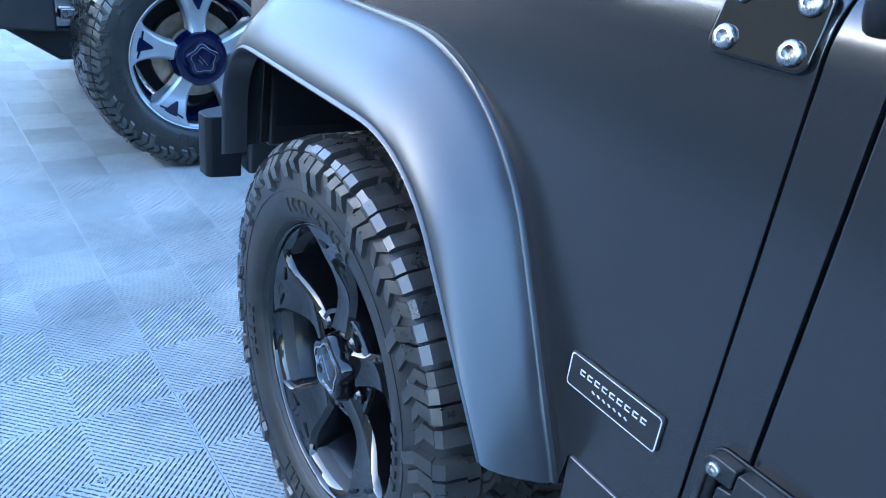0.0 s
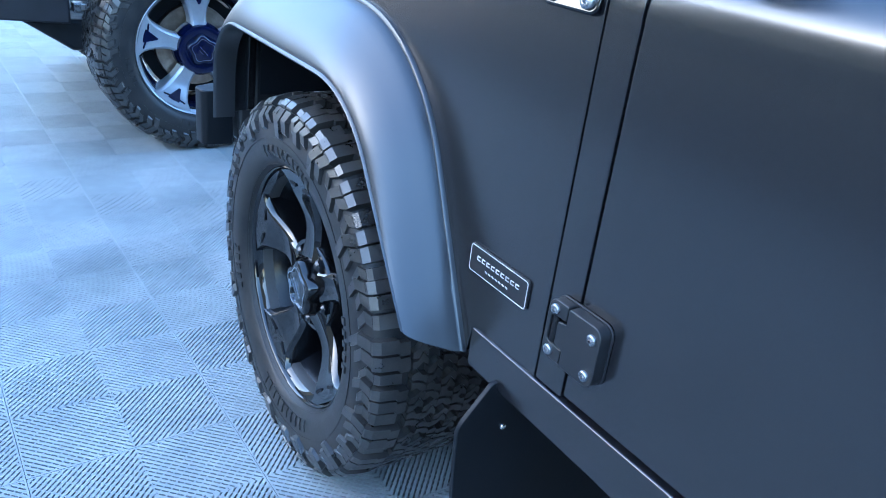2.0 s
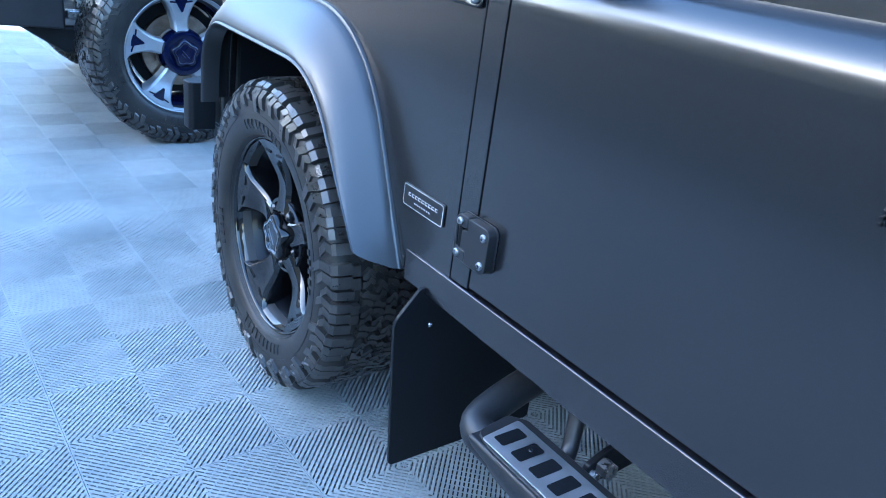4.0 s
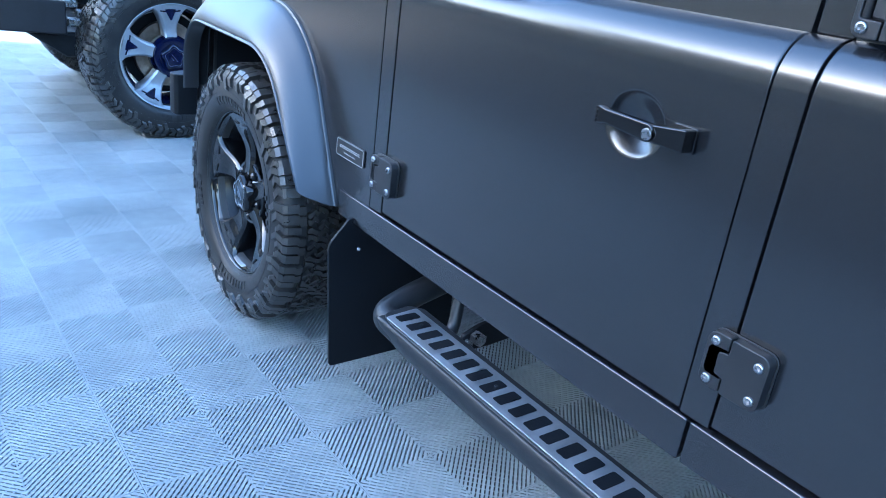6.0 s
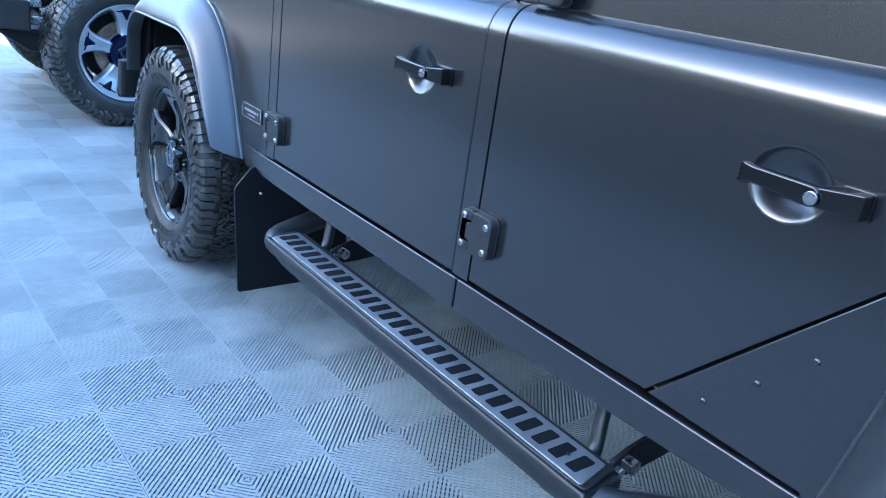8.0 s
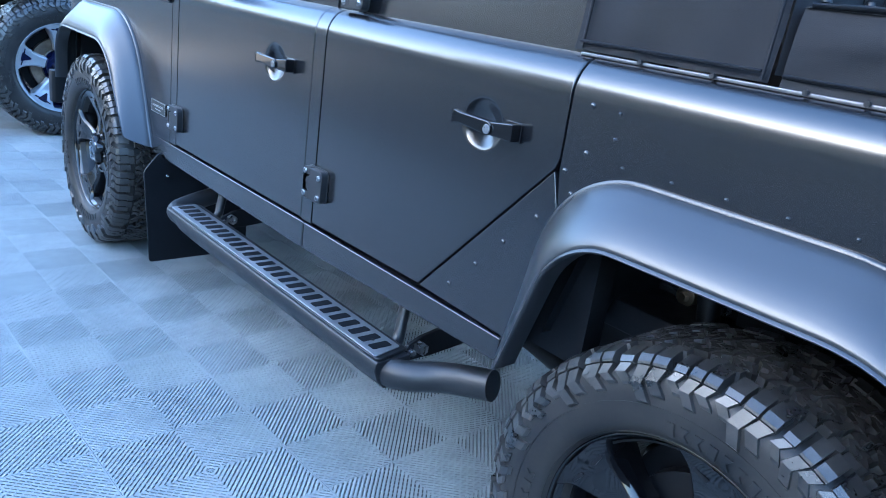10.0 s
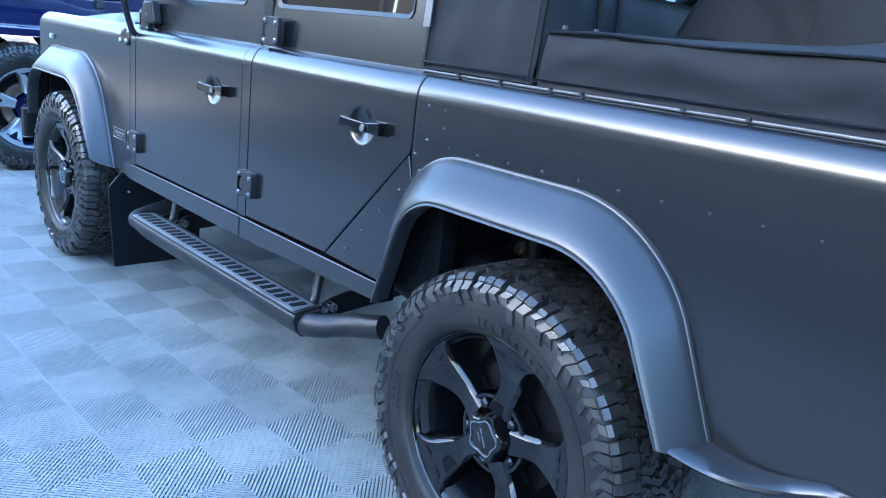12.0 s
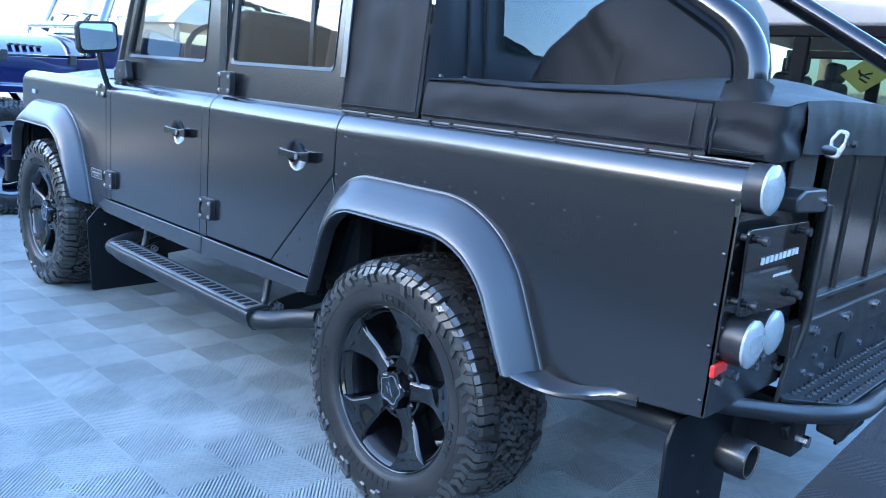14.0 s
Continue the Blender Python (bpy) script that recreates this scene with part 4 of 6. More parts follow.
        part("window_seal", bm, TRIM, up, "", 30)
        bm = bmesh.new()
        bm.faces.new([bm.verts.new((xx(z) + 0.014 * sgn, y, z)) for y, z in ins])
        g = part("window_pane", bm, GLASS, up, "", 0)
        g.visible_shadow = False
        if not slant:
            bm = bmesh.new()
            box(bm, (xx(1.47) + 0.010 * sgn, w0 + 0.16, 1.475), (0.014, 0.020, 0.53))
            part("window_divider", bm, TRIM, up)
    upper(0.430, 1.200, 0.540, 1.180, "rear_upper_door")
    upper(1.258, 2.160, 1.370, 2.090, "front_upper_door", 0.20)
    bm = bmesh.new()
    box(bm, (-0.725 * sgn, 1.228, 1.45), (0.022, 0.052, 0.70))
    part("centre_post", bm, PAINT, truck, bevel=0.004)
    # windscreen post
    bm = bmesh.new()
    tube(bm, [(-0.70 * sgn, 2.24, 1.09), (-0.66 * sgn, 1.98, 1.82)], 0.034, 10)
    part("windscreen_post", bm, TRIM, truck)
    # mirror on its arm
    bm = bmesh.new()
    prism(bm, rounded([(-0.768 * sgn, 1.232), (-0.945 * sgn, 1.205), (-0.955 * sgn, 1.345), (-0.772 * sgn, 1.365)], 0.028), 2.095, 0.035, "xz")
    mi = part("door_mirror", bm, TRIM, truck, "black door mirror on a tubular arm", bevel=0.012, segs=3)
    bm = bmesh.new()
    prism(bm, rounded([(-0.782 * sgn, 1.245), (-0.935 * sgn, 1.222), (-0.941 * sgn, 1.335), (-0.786 * sgn, 1.352)], 0.02), 2.0870, 0.001, "xz")
    bmesh.ops.rotate(bm, verts=bm.verts, cent=(-0.86 * sgn, 2.087, 1.29), matrix=Matrix.Rotation(radians(-6), 3, "X"))
    part("mirror_glass", bm, MIRROR, mi)
    bm = bmesh.new()
    tube(bm, bend([(-0.85 * sgn, 2.115, 1.23), (-0.835 * sgn, 2.12, 1.16), (-0.80 * sgn, 2.14, 1.075), (-0.77 * sgn, 2.15, 1.06)], 0.04), 0.012)
    part("mirror_arm", bm, TRIM, mi)
    bm = bmesh.new()
    prism(bm, rounded([(1.99, 1.115), (2.13, 1.115), (2.10, 1.195), (2.02, 1.20)], 0.012), -0.742 * sgn, -0.035 * sgn)
    part("mirror_base", bm, TRIM, mi, bevel=0.008)

# bonnet, grille block, front bumper, roof, windscreen
bm = bmesh.new()
rows = []
for k in range(13):
    x = -0.74 + 1.48 * k / 12
    e = abs(x) / 0.74
    z = 1.098 + (0.050 if e < 0.62 else 0.050 * max(0, 1 - (e - 0.62) / 0.10))
    rows.append([(x, 2.20, z + (0.03 if e < 0.62 else 0)), (x, 2.80, z + (0.012 if e < 0.62 else 0)), (x, 3.30, z - 0.006), (x, 3.345, z - 0.03), (x, 3.365, z - 0.09)])
grid_faces(bm, rows)
part("bonnet", bm, PAINT, truck, "", 35)
bm = bmesh.new()
box(bm, (0, 3.33, 0.80), (1.56, 0.06, 0.42))
part("front_panel", bm, TRIM, truck, bevel=0.01)
for sgn in (1, -1):
    bm = bmesh.new()
    for k in range(3):
        box(bm, (-0.66 * sgn, 2.34 + 0.035 * k, 1.106), (0.05, 0.012, 0.008))
    part("wing_vent", bm, TRIM, truck, bevel=0.002)
bm = bmesh.new()
box(bm, (0, 3.58, 0.505), (1.48, 0.10, 0.135))
bp = part("front_bumper", bm, TRIM, truck, "black steel front bumper", bevel=0.012)
for sgn in (1, -1):
    bm = bmesh.new()
    prism(bm, rounded([(-0.755 * sgn, 3.535), (-0.835 * sgn, 3.545), (-0.840 * sgn, 3.60), (-0.755 * sgn, 3.645)], [0.004, 0.018, 0.018, 0.004], 5), 0.435, 0.150, "xy")
    part("bumper_end", bm, FLAP, bp, "", bevel=0.008, segs=3)
bm = bmesh.new()
prism(bm, rounded([(0.44, 1.80), (1.98, 1.80), (1.90, 1.87), (0.50, 1.88)], [0.01, 0.02, 0.05, 0.05]), -0.68, 1.36)
part("cab_roof", bm, PAINT, truck, bevel=0.03, segs=4)
bm = bmesh.new()
bm.faces.new([bm.verts.new(p) for p in ((-0.68, 2.23, 1.12), (0.68, 2.23, 1.12), (0.63, 1.99, 1.80), (-0.63, 1.99, 1.80))])
g = part("windscreen", bm, GLASS, truck, "", 0)
g.visible_shadow = False
bm = bmesh.new()
box(bm, (0, 2.22, 1.08), (1.40, 0.10, 0.10))
part("scuttle", bm, PAINT, truck, bevel=0.01)
bm = bmesh.new()
box(bm, (0, 2.10, 1.06), (1.36, 0.20, 0.14))
part("dashboard", bm, TRIM, truck, bevel=0.03)
for x in (-0.36, 0.36):
    for y in (1.45, 0.80):
        bm = bmesh.new()
        box(bm, (x, y + 0.22, 0.90), (0.48, 0.46, 0.16))
        st = part("seat", bm, SEAT, truck, "brown leather seat", bevel=0.05, segs=4)
        bm = bmesh.new()
        box(bm, (x, y - 0.03, 1.18), (0.46, 0.12, 0.52), Matrix.Rotation(radians(12), 4, "X"))
        part("seat_back", bm, SEAT, st, bevel=0.05, segs=4)
        bm = bmesh.new()
        box(bm, (x, y - 0.09, 1.52), (0.26, 0.09, 0.16), Matrix.Rotation(radians(12), 4, "X"))
        part("head_rest", bm, SEAT, st, bevel=0.035, segs=4)
bm = bmesh.new()
tube(bm, [(-0.37 + 0.19 * math.cos(a / 24 * 2 * math.pi), 1.86 + 0.07 * math.sin(a / 24 * 2 * math.pi), 1.22 + 0.175 * math.sin(a / 24 * 2 * math.pi)) for a in range(25)], 0.013, 8, False)
part("steering_wheel", bm, TRIM, truck)
bm = bmesh.new()
box(bm, (0, 1.25, 0.775), (1.40, 1.70, 0.06))
part("cab_floor", bm, UNDER, truck)

# bed: floor, tonneau cover, canvas walls, roll bar
bm = bmesh.new()
box(bm, (0, -0.18, 0.80), (1.44, 1.30, 0.05))
box(bm, (-0.70, -0.20, 0.95), (0.04, 1.25, 0.30))
box(bm, (0.70, -0.20, 0.95), (0.04, 1.25, 0.30))
part("bed_floor", bm, UNDER, truck)


def cloth(bm, f, nu, nv):
    """A sheet from f(u, v), with 3 mm of thickness given by a second sheet."""
    grid_faces(bm, [[f(u / nu, v / nv) for v in range(nv + 1)] for u in range(nu + 1)])


def wrinkle(p, amp, s=6.0):
    return amp * (noise.noise(Vector(p) * s) + 0.5 * noise.noise(Vector(p) * s * 2.3))


for sgn in (1, -1):
    # bright rail between tub and canvas
    bm = bmesh.new()
    box(bm, ((-0.752) * sgn, -0.19, 1.1005), (0.010, 1.29, 0.006))
    part("canvas_rail", bm, RAIL, truck, "dull metal rail with black snap studs", bevel=0.002)
    each("snap_stud", [(-0.756 * sgn, y, 1.103) for y in (0.33, 0.20, 0.06, -0.02, -0.24, -0.36, -0.60, -0.70)], lambda b: cyl(b, (0, 0, 0), (-0.007 * sgn, 0, 0), 0.0042, 10), TRIM, truck)
    # side skirt of the tonneau
    bm = bmesh.new()
    def skirt(u, v, y0, y1, zt):
        y = y0 + (y1 - y0) * u
        z = 1.103 + (zt - 1.103) * v
        x = -0.752 + 0.012 * v ** 4 + wrinkle((y * 0.9, z * 2, 0.3), 0.011) * (0.3 + v * (1 - v) * 3) - (0.004 if v < 0.12 else 0)
        return (x * sgn, y, z + 0.003 * math.sin(u * 9) * v)
    for y0, y1, zt in ((0.100, -0.728, 1.213),):
        cloth(bm, lambda u, v: skirt(u, v, y0, y1, zt), 40, 8)
    plan = resample(fillet_open([(-0.752, -0.731), (-0.752, -0.870), (-0.648, -0.870)], (0.028,), 8), 36)
    def corner(u, v):
        p = plan[round(u * 35)]
        top = 1.213 + 0.020 * (1 - abs(2 * (p.x + 0.745) / 1.49 - 1) ** 8 if p.x > -0.745 else 0)
        z = top + ((1.108 + 0.010 * max(0, u - 0.4)) - top) * v
        w = wrinkle((p.x * 2, z * 5, p.y * 2), 0.007) * (0.2 + 2.4 * v * (1 - v)) + 0.004 * math.sin(z * 120 + u * 5) * v
        return ((p.x + w) * sgn, p.y - w * (1 if u > 0.5 else 0), z + 0.003 * math.sin(u * 7))
    cloth(bm, corner, 35, 10)
    part("tonneau_skirt", bm, CANVAS, truck, "black canvas cover skirt", 60)
    bm = bmesh.new()
    for y0, y1 in ((0.098, -0.727), (-0.741, -0.845)):
        tube(bm, [(-0.7565 * sgn, y0 + (y1 - y0) * k / 10, 1.119) for k in range(11)], 0.0030, 6)
    tube(bm, [(-0.7565 * sgn, -0.724, 1.114), (-0.7535 * sgn, -0.724, 1.165), (-0.744 * sgn, -0.724, 1.207)], 0.0030, 6)
    tube(bm, [(-0.7565 * sgn, -0.690, 1.114), (-0.7535 * sgn, -0.690, 1.165), (-0.744 * sgn, -0.690, 1.207)], 0.0022, 6)
    tube(bm, [(-0.7565 * sgn, -0.737, 1.112), (-0.7535 * sgn, -0.737, 1.165), (-0.744 * sgn, -0.737, 1.207)], 0.0030, 6)
    tube(bm, [(-0.744 * sgn, 0.09 - 0.075 * k, 1.214 + 0.003 * math.sin(k)) for k in range(12)], 0.0035, 6)
    for y in (0.128, 0.455):
        tube(bm, [((-0.756 + (z - 1.1) * 0.07) * sgn, y, z) for z in (1.11, 1.3, 1.5, 1.7, 1.79)], 0.0030, 6)
    tube(bm, [(-0.757 * sgn, 0.46 - 0.033 * k, 1.121) for k in range(11)], 0.0030, 6)
    part("canvas_hem", bm, CANVAS, truck, "", 60)
    # cab rear quarter in canvas
    bm = bmesh.new()
    def quarter(u, v):
        y = 0.475 - 0.355 * u
        z = 1.106 + 0.69 * v
        return ((-0.750 + (z - 1.1) * 0.07 + wrinkle((y * 2, z, 1.2), 0.010)) * sgn, y, z)
    cloth(bm, quarter, 14, 20)
    def quarter_back(u, v):
        x = -0.744 + 0.16 * u
        z = 1.118 + 0.68 * v
        return ((x + (z - 1.1) * 0.07 * (1 - u)) * sgn, 0.118 + (0.082 + (z - 1.2) * 0.10 - 0.118) * min(1, u * 2) - 0.010 * math.sin(min(1, u * 2) * math.pi) + wrinkle((x * 3, z, 2.2), 0.004) * (1 - u), z)
    cloth(bm, quarter_back, 6, 14)
    part("canvas_quarter", bm, CANVAS, truck, "black canvas quarter panel of the cab", 60)
    bm = bmesh.new()
    box(bm, (-0.742 * sgn, 0.462, 1.40), (0.006, 0.024, 0.40), Matrix.Rotation(radians(3), 4, "Y"))
    part("canvas_channel", bm, RAIL, truck, "pale metal channel beside the canvas", bevel=0.001)
    each("canvas_stud", [(-x * sgn, y, 1.222) for x, y in ((0.70, 0.094), (0.64, 0.060), (0.55, 0.04), (0.43, 0.02))], lambda b: cyl(b, (0, 0, 0), (0, 0, 0.009), 0.008, 10, 0.005), TRIM, truck)
    # roll bar
    bm = bmesh.new()
    tube(bm, bend([(-0.690 * sgn, -0.765, 1.15), (-0.690 * sgn, -0.765, 1.335), (-0.690 * sgn, -0.55, 1.462), (-0.62 * sgn, 0.22, 1.90)], 0.10, 10), 0.0365, 24)
    part("roll_bar", bm, TUBE, truck, "polished dark tubular roll bar", 60)
    bm = bmesh.new()
    def sock(u, v):
        a = 2 * math.pi * u
        z = 1.195 + 0.060 * v
        r = 0.046 + 0.010 * (1 - v) ** 2 + 0.003 * math.sin(a * 3 + v * 4)
        return (-0.690 * sgn + r * math.cos(a), -0.765 + r * math.sin(a), z + 0.006 * math.sin(a * 2))
    cloth(bm, sock, 28, 8)
    part("roll_bar_cuff", bm, CANVAS, truck, "", 60)

bm = bmesh.new()
def tonneau(u, v):
    x = -0.745 + 1.49 * u
    y = 0.10 - 0.971 * v
    e = 1 - abs(2 * u - 1) ** 8
    hump = 0.062 * math.exp(-((v - 0.70) / 0.24) ** 2) * math.exp(-((x + 0.20) / 0.36) ** 2)
    return (x, y, 1.210 + 0.022 * e + hump + wrinkle((x, y, 0), 0.004, 4))
cloth(bm, tonneau, 60, 40)
def rear_skirt(u, v):
    x = -0.655 + 1.31 * u
    top = tonneau((x + 0.745) / 1.49, 1.0)[2] + 0.001
    z = top + (1.126 - top) * v
    return (x, -0.871 - 0.008 * min(1, v * 4) + wrinkle((x * 2, z * 2, 7), 0.004), z)
cloth(bm, rear_skirt, 94, 5)
part("tonneau_cover", bm, CANVAS, truck, "black canvas tonneau cover over the load bed", 60)
each("cover_stud", [(x, -0.876, 1.150) for x in (-0.42, -0.36, -0.05, 0.02)], lambda b: cyl(b, (0, 0, 0), (0, -0.010, 0), 0.009, 12, 0.006), TRIM, truck)

# cab back wall in canvas with its clear window
bm = bmesh.new()
def back(u, v):
    x = -0.66 + 1.32 * u
    z = 1.21 + 0.60 * v
    return (x, 0.085 + (z - 1.2) * 0.10 + wrinkle((x, z, 5), 0.006), z)
cloth(bm, back, 30, 14)
part("canvas_back_wall", bm, CANVAS, truck, "black canvas cab back wall", 60)
bm = bmesh.new()
a = rounded([(-0.46, 1.32), (0.46, 1.32), (0.46, 1.70), (-0.46, 1.70)], 0.03)
bm.faces.new([bm.verts.new((x, 0.072 + (z - 1.2) * 0.10, z)) for x, z in a])
part("back_window", bm, TINTED, truck, "shiny clear-vinyl back window", 0)
bm = bmesh.new()
for k, (u, w) in enumerate(((-0.60, 0.002), (-0.53, 0.002))):
    tube(bm, [(u, 0.078 + (z - 1.2) * 0.10, z) for z in (1.21, 1.4, 1.6, 1.8)], 0.006, 6)
part("canvas_seam", bm, CANVAS, truck)
# draped hump over the spare wheel
bm = bmesh.new()
OUT = resample(rounded([(0.05, 1.205), (0.0, 1.335), (-0.14, 1.445), (-0.40, 1.60), (-0.53, 1.52), (-0.595, 1.33), (-0.60, 1.205)], [0, 0.12, 0.3, 0.14, 0.16, 0.15, 0], 10), 48)
def hump_row(x, q):
    out = []
    for p in OUT:
        y, z = -0.27 + (p.x + 0.27) * q, 1.205 + (p.y - 1.205) * q
        n = Vector((x, y, z))
        fold = 0.010 * math.sin(10 * (y - z * 0.8) + 3 * noise.noise(n * 3)) + 0.012 * max(0, 1 - abs((z - 1.22) - 0.9 * (y + 0.36)) / 0.035) * (1 if -0.36 < y < -0.05 else 0)
        out.append((x + wrinkle(n, 0.014, 3.0) + fold + 0.10 * (z - 1.2), y + wrinkle(n + Vector((3, 0, 0)), 0.010, 3.5), z + wrinkle(n + Vector((0, 4, 0)), 0.008, 3.0)))
    return out
rows = [hump_row(-0.39 - 0.03 * (1 - q * q), q) for q in (0.02, 0.15, 0.3, 0.45, 0.6, 0.72, 0.84, 0.93, 0.98)]
rows += [hump_row(-0.375 + 0.30 * k / 8, 1.0 - 0.12 * (k / 8) ** 2) for k in range(9)]
rows += [hump_row(-0.06, 0.6), hump_row(-0.05, 0.3)]
grid_faces(bm, rows)
part("draped_spare_wheel", bm, CANVAS, truck, "black canvas draped over the spare wheel", 70)
bm = bmesh.new()
tube(bm, [(-0.415 + 0.02 * math.sin(k * 0.7), 0.03 - 0.66 * k / 24, 1.232 + 0.010 * math.sin(k * 0.55)) for k in range(25)], 0.005, 6)
part("canvas_cord", bm, CANVAS, truck)

# tail: corner panels, lamps, plate, tailgate, step, exhaust
for sgn in (1, -1):
    bm = bmesh.new()
    prism(bm, [(S * sgn, 0.592), (-0.43 * sgn, 0.592), (-0.43 * sgn, 1.135), (-0.735 * sgn, 1.100), (-0.77 * sgn, 1.085), (-0.79 * sgn, 1.05), (S * sgn, 1.02)], -0.8360, 0.012, "xz")
    tp = part("tail_panel", bm, PAINT, truck, "", bevel=0.002)
    for nm, x, z, r, ln in (("top_lamp", 0.763, 1.057, 0.0465, 0.040), ("brake_lamp", 0.744, 0.752, 0.048, 0.046), ("reverse_lamp", 0.632, 0.757, 0.046, 0.042)):
        bm = bmesh.new()
        lathe(bm, [(0, 0.0), (0, r), (0.006, r + 0.003), (ln, r + 0.001), (ln + 0.004, r - 0.004), (ln + 0.003, r - 0.006)], 40)
        bmesh.ops.transform(bm, matrix=Matrix.Translation((-x * sgn, -0.8360, z)) @ Matrix.Rotation(radians(-90), 4, "Z"), verts=bm.verts)
        lp = part(nm, bm, TRIM, truck, "round lamp with a clear ribbed lens", 35)
        bm = bmesh.new()
        lathe(bm, [(ln - 0.003, r + 0.0018), (ln + 0.002, r + 0.0014), (ln + 0.005, r - 0.003), (ln + 0.008, r * 0.8), (ln + 0.011, r * 0.5), (ln + 0.012, 0.001)], 40)
        bmesh.ops.transform(bm, matrix=Matrix.Translation((-x * sgn, -0.8360, z)) @ Matrix.Rotation(radians(-90), 4, "Z"), verts=bm.verts)
        part("lens", bm, LENS, lp, "", 50)
        bm = bmesh.new()
        if nm == "brake_lamp":
            for k in range(-6, 7):
                hw = math.sqrt(max(0, (r - 0.010) ** 2 - (k * 0.0056) ** 2))
                box(bm, (-x * sgn + k * 0.0056, -0.8360 - ln - 0.0085 - 0.003 * (1 - abs(k) / 6), z), (0.0018, 0.003, hw * 1.25))
            tagged(part("lens_rib", bm, LENS, lp), kind="stuff")
    bm = bmesh.new()
    prism(bm, rounded([(-0.655 * sgn, 1.010), (-0.655 * sgn, 1.040), (-0.62 * sgn, 1.055), (-0.50 * sgn, 1.055), (-0.485 * sgn, 1.020), (-0.49 * sgn, 1.004)], 0.010), -0.8880, 0.052, "xz")
    pl = part("plate_lamp", bm, TRIM, truck, "", bevel=0.006)
    bm = bmesh.new()
    cyl(bm, (-0.505 * sgn, -0.8880, 1.030), (-0.505 * sgn, -0.8940, 1.030), 0.008)
    part("screw", bm, CHROME, pl)
    bm = bmesh.new()
    prism(bm, [(-0.815 * sgn, 0.684), (-0.755 * sgn, 0.690), (-0.755 * sgn, 0.712), (-0.815 * sgn, 0.708)], -0.8460, 0.010, "xz")
    part("reflector", bm, RED, truck, "red reflector", bevel=0.002)
    # seam rivets and bolts on the tail
    each("tail_bolt", [(-x * sgn, -0.8360, z) for x, z in ((0.60, 0.665), (0.575, 0.685), (0.46, 0.70), (0.455, 0.635), (0.775, 0.668), (0.70, 0.665))], lambda b: cyl(b, (0, 0.002, 0), (0, -0.012, 0), 0.010, 6), STEEL, truck)
    each("tail_rivet", [(-0.785 * sgn, -0.8360, 1.00 - k * 0.055) for k in range(7)], lambda b: cyl(b, (0, 0.002, 0), (0, -0.003, 0), 0.004, 8), PAINT, truck)
    # upright guide beside the tailgate
    bm = bmesh.new()
    tube(bm, bend([(-0.425 * sgn, -0.8730, 1.015), (-0.425 * sgn, -0.8730, 0.74), (-0.440 * sgn, -0.8630, 0.66)], 0.03), 0.011, 10)
    tube(bm, bend([(-0.405 * sgn, -0.8600, 1.015), (-0.405 * sgn, -0.8600, 0.74), (-0.420 * sgn, -0.8530, 0.66)], 0.03), 0.011, 10)
    part("tailgate_guide", bm, TRIM, truck, "", 50)
    # latch with its bright link
    bm = bmesh.new()
    cyl(bm, (-0.565 * sgn, -0.8700, 1.140), (-0.512 * sgn, -0.8860, 1.134), 0.010)
    part("latch_pin", bm, TRIM, truck)
    bm = bmesh.new()
    lo = rounded([(-0.020, -0.036), (0.016, -0.036), (0.024, -0.006), (0.024, 0.036), (-0.004, 0.036), (-0.020, 0.0)], 0.012, 5)
    li = rounded([(-0.004, -0.006), (0.010, -0.010), (0.014, 0.006), (0.013, 0.024), (0.003, 0.024), (-0.006, 0.006)], 0.004, 5)
    grid_faces(bm, [[(x, -0.007, z) for x, z in lo], [(x, 0.003, z) for x, z in lo], [(x, 0.003, z) for x, z in li], [(x, -0.007, z) for x, z in li], [(x, -0.007, z) for x, z in lo]], True)
    bmesh.ops.remove_doubles(bm, verts=bm.verts, dist=0.0002)
    bmesh.ops.transform(bm, matrix=Matrix.Translation((-0.510 * sgn, -0.8880, 1.150)) @ Matrix.Rotation(radians(-60) * sgn, 4, "Z") @ Matrix.Scale(0.85, 4) @ Matrix.Rotation(radians(8), 4, "Y"), verts=bm.verts)
    part("latch_link", bm, STEEL, truck, "bright steel latch link", bevel=0.003)
    bm = bmesh.new()
    box(bm, (-0.540 * sgn, -0.8440, 1.10), (0.13, 0.012, 0.13))
    part("latch_bracket", bm, TRIM, truck, bevel=0.003)
# plate with plain strokes, on four stand-offs
bm = bmesh.new()
prism(bm, rounded([(-0.806, 0.812), (-0.506, 0.800), (-0.512, 0.984), (-0.820, 0.984)], 0.012), -0.8700, 0.006, "xz")
pl = part("plate", bm, GLOSS, truck, "gloss black plate with pale strokes", bevel=0.002)
for x, z in ((-0.775, 0.962), (-0.555, 0.966), (-0.545, 0.828), (-0.772, 0.834)):
    bm = bmesh.new()
    cyl(bm, (x, -0.838, z), (x, -0.880, z), 0.007, 14)
    cyl(bm, (x, -0.8810, z), (x, -0.8900, z), 0.0105, 14, 0.009)
    part("stand_off", bm, TRIM, pl)
bm = bmesh.new()
for k in range(9):
    box(bm, (-0.742 + k * 0.0215, -0.8725, 0.918 + 0.0008 * k), (0.0145, 0.002, 0.0135))
for k in range(8):
    box(bm, (-0.70 + k * 0.012, -0.8835, 0.888), (0.009, 0.002, 0.0018), Matrix.Rotation(-0.6, 4, "Y"))
tagged(part("plate_strokes", bm, WHITE, pl), kind="stuff")
bm = bmesh.new()
box(bm, (0, -0.8500, 0.93), (0.80, 0.022, 0.40))
tg = part("tailgate", bm, PAINT, truck, "satin black tailgate with pressed ribs", bevel=0.004)
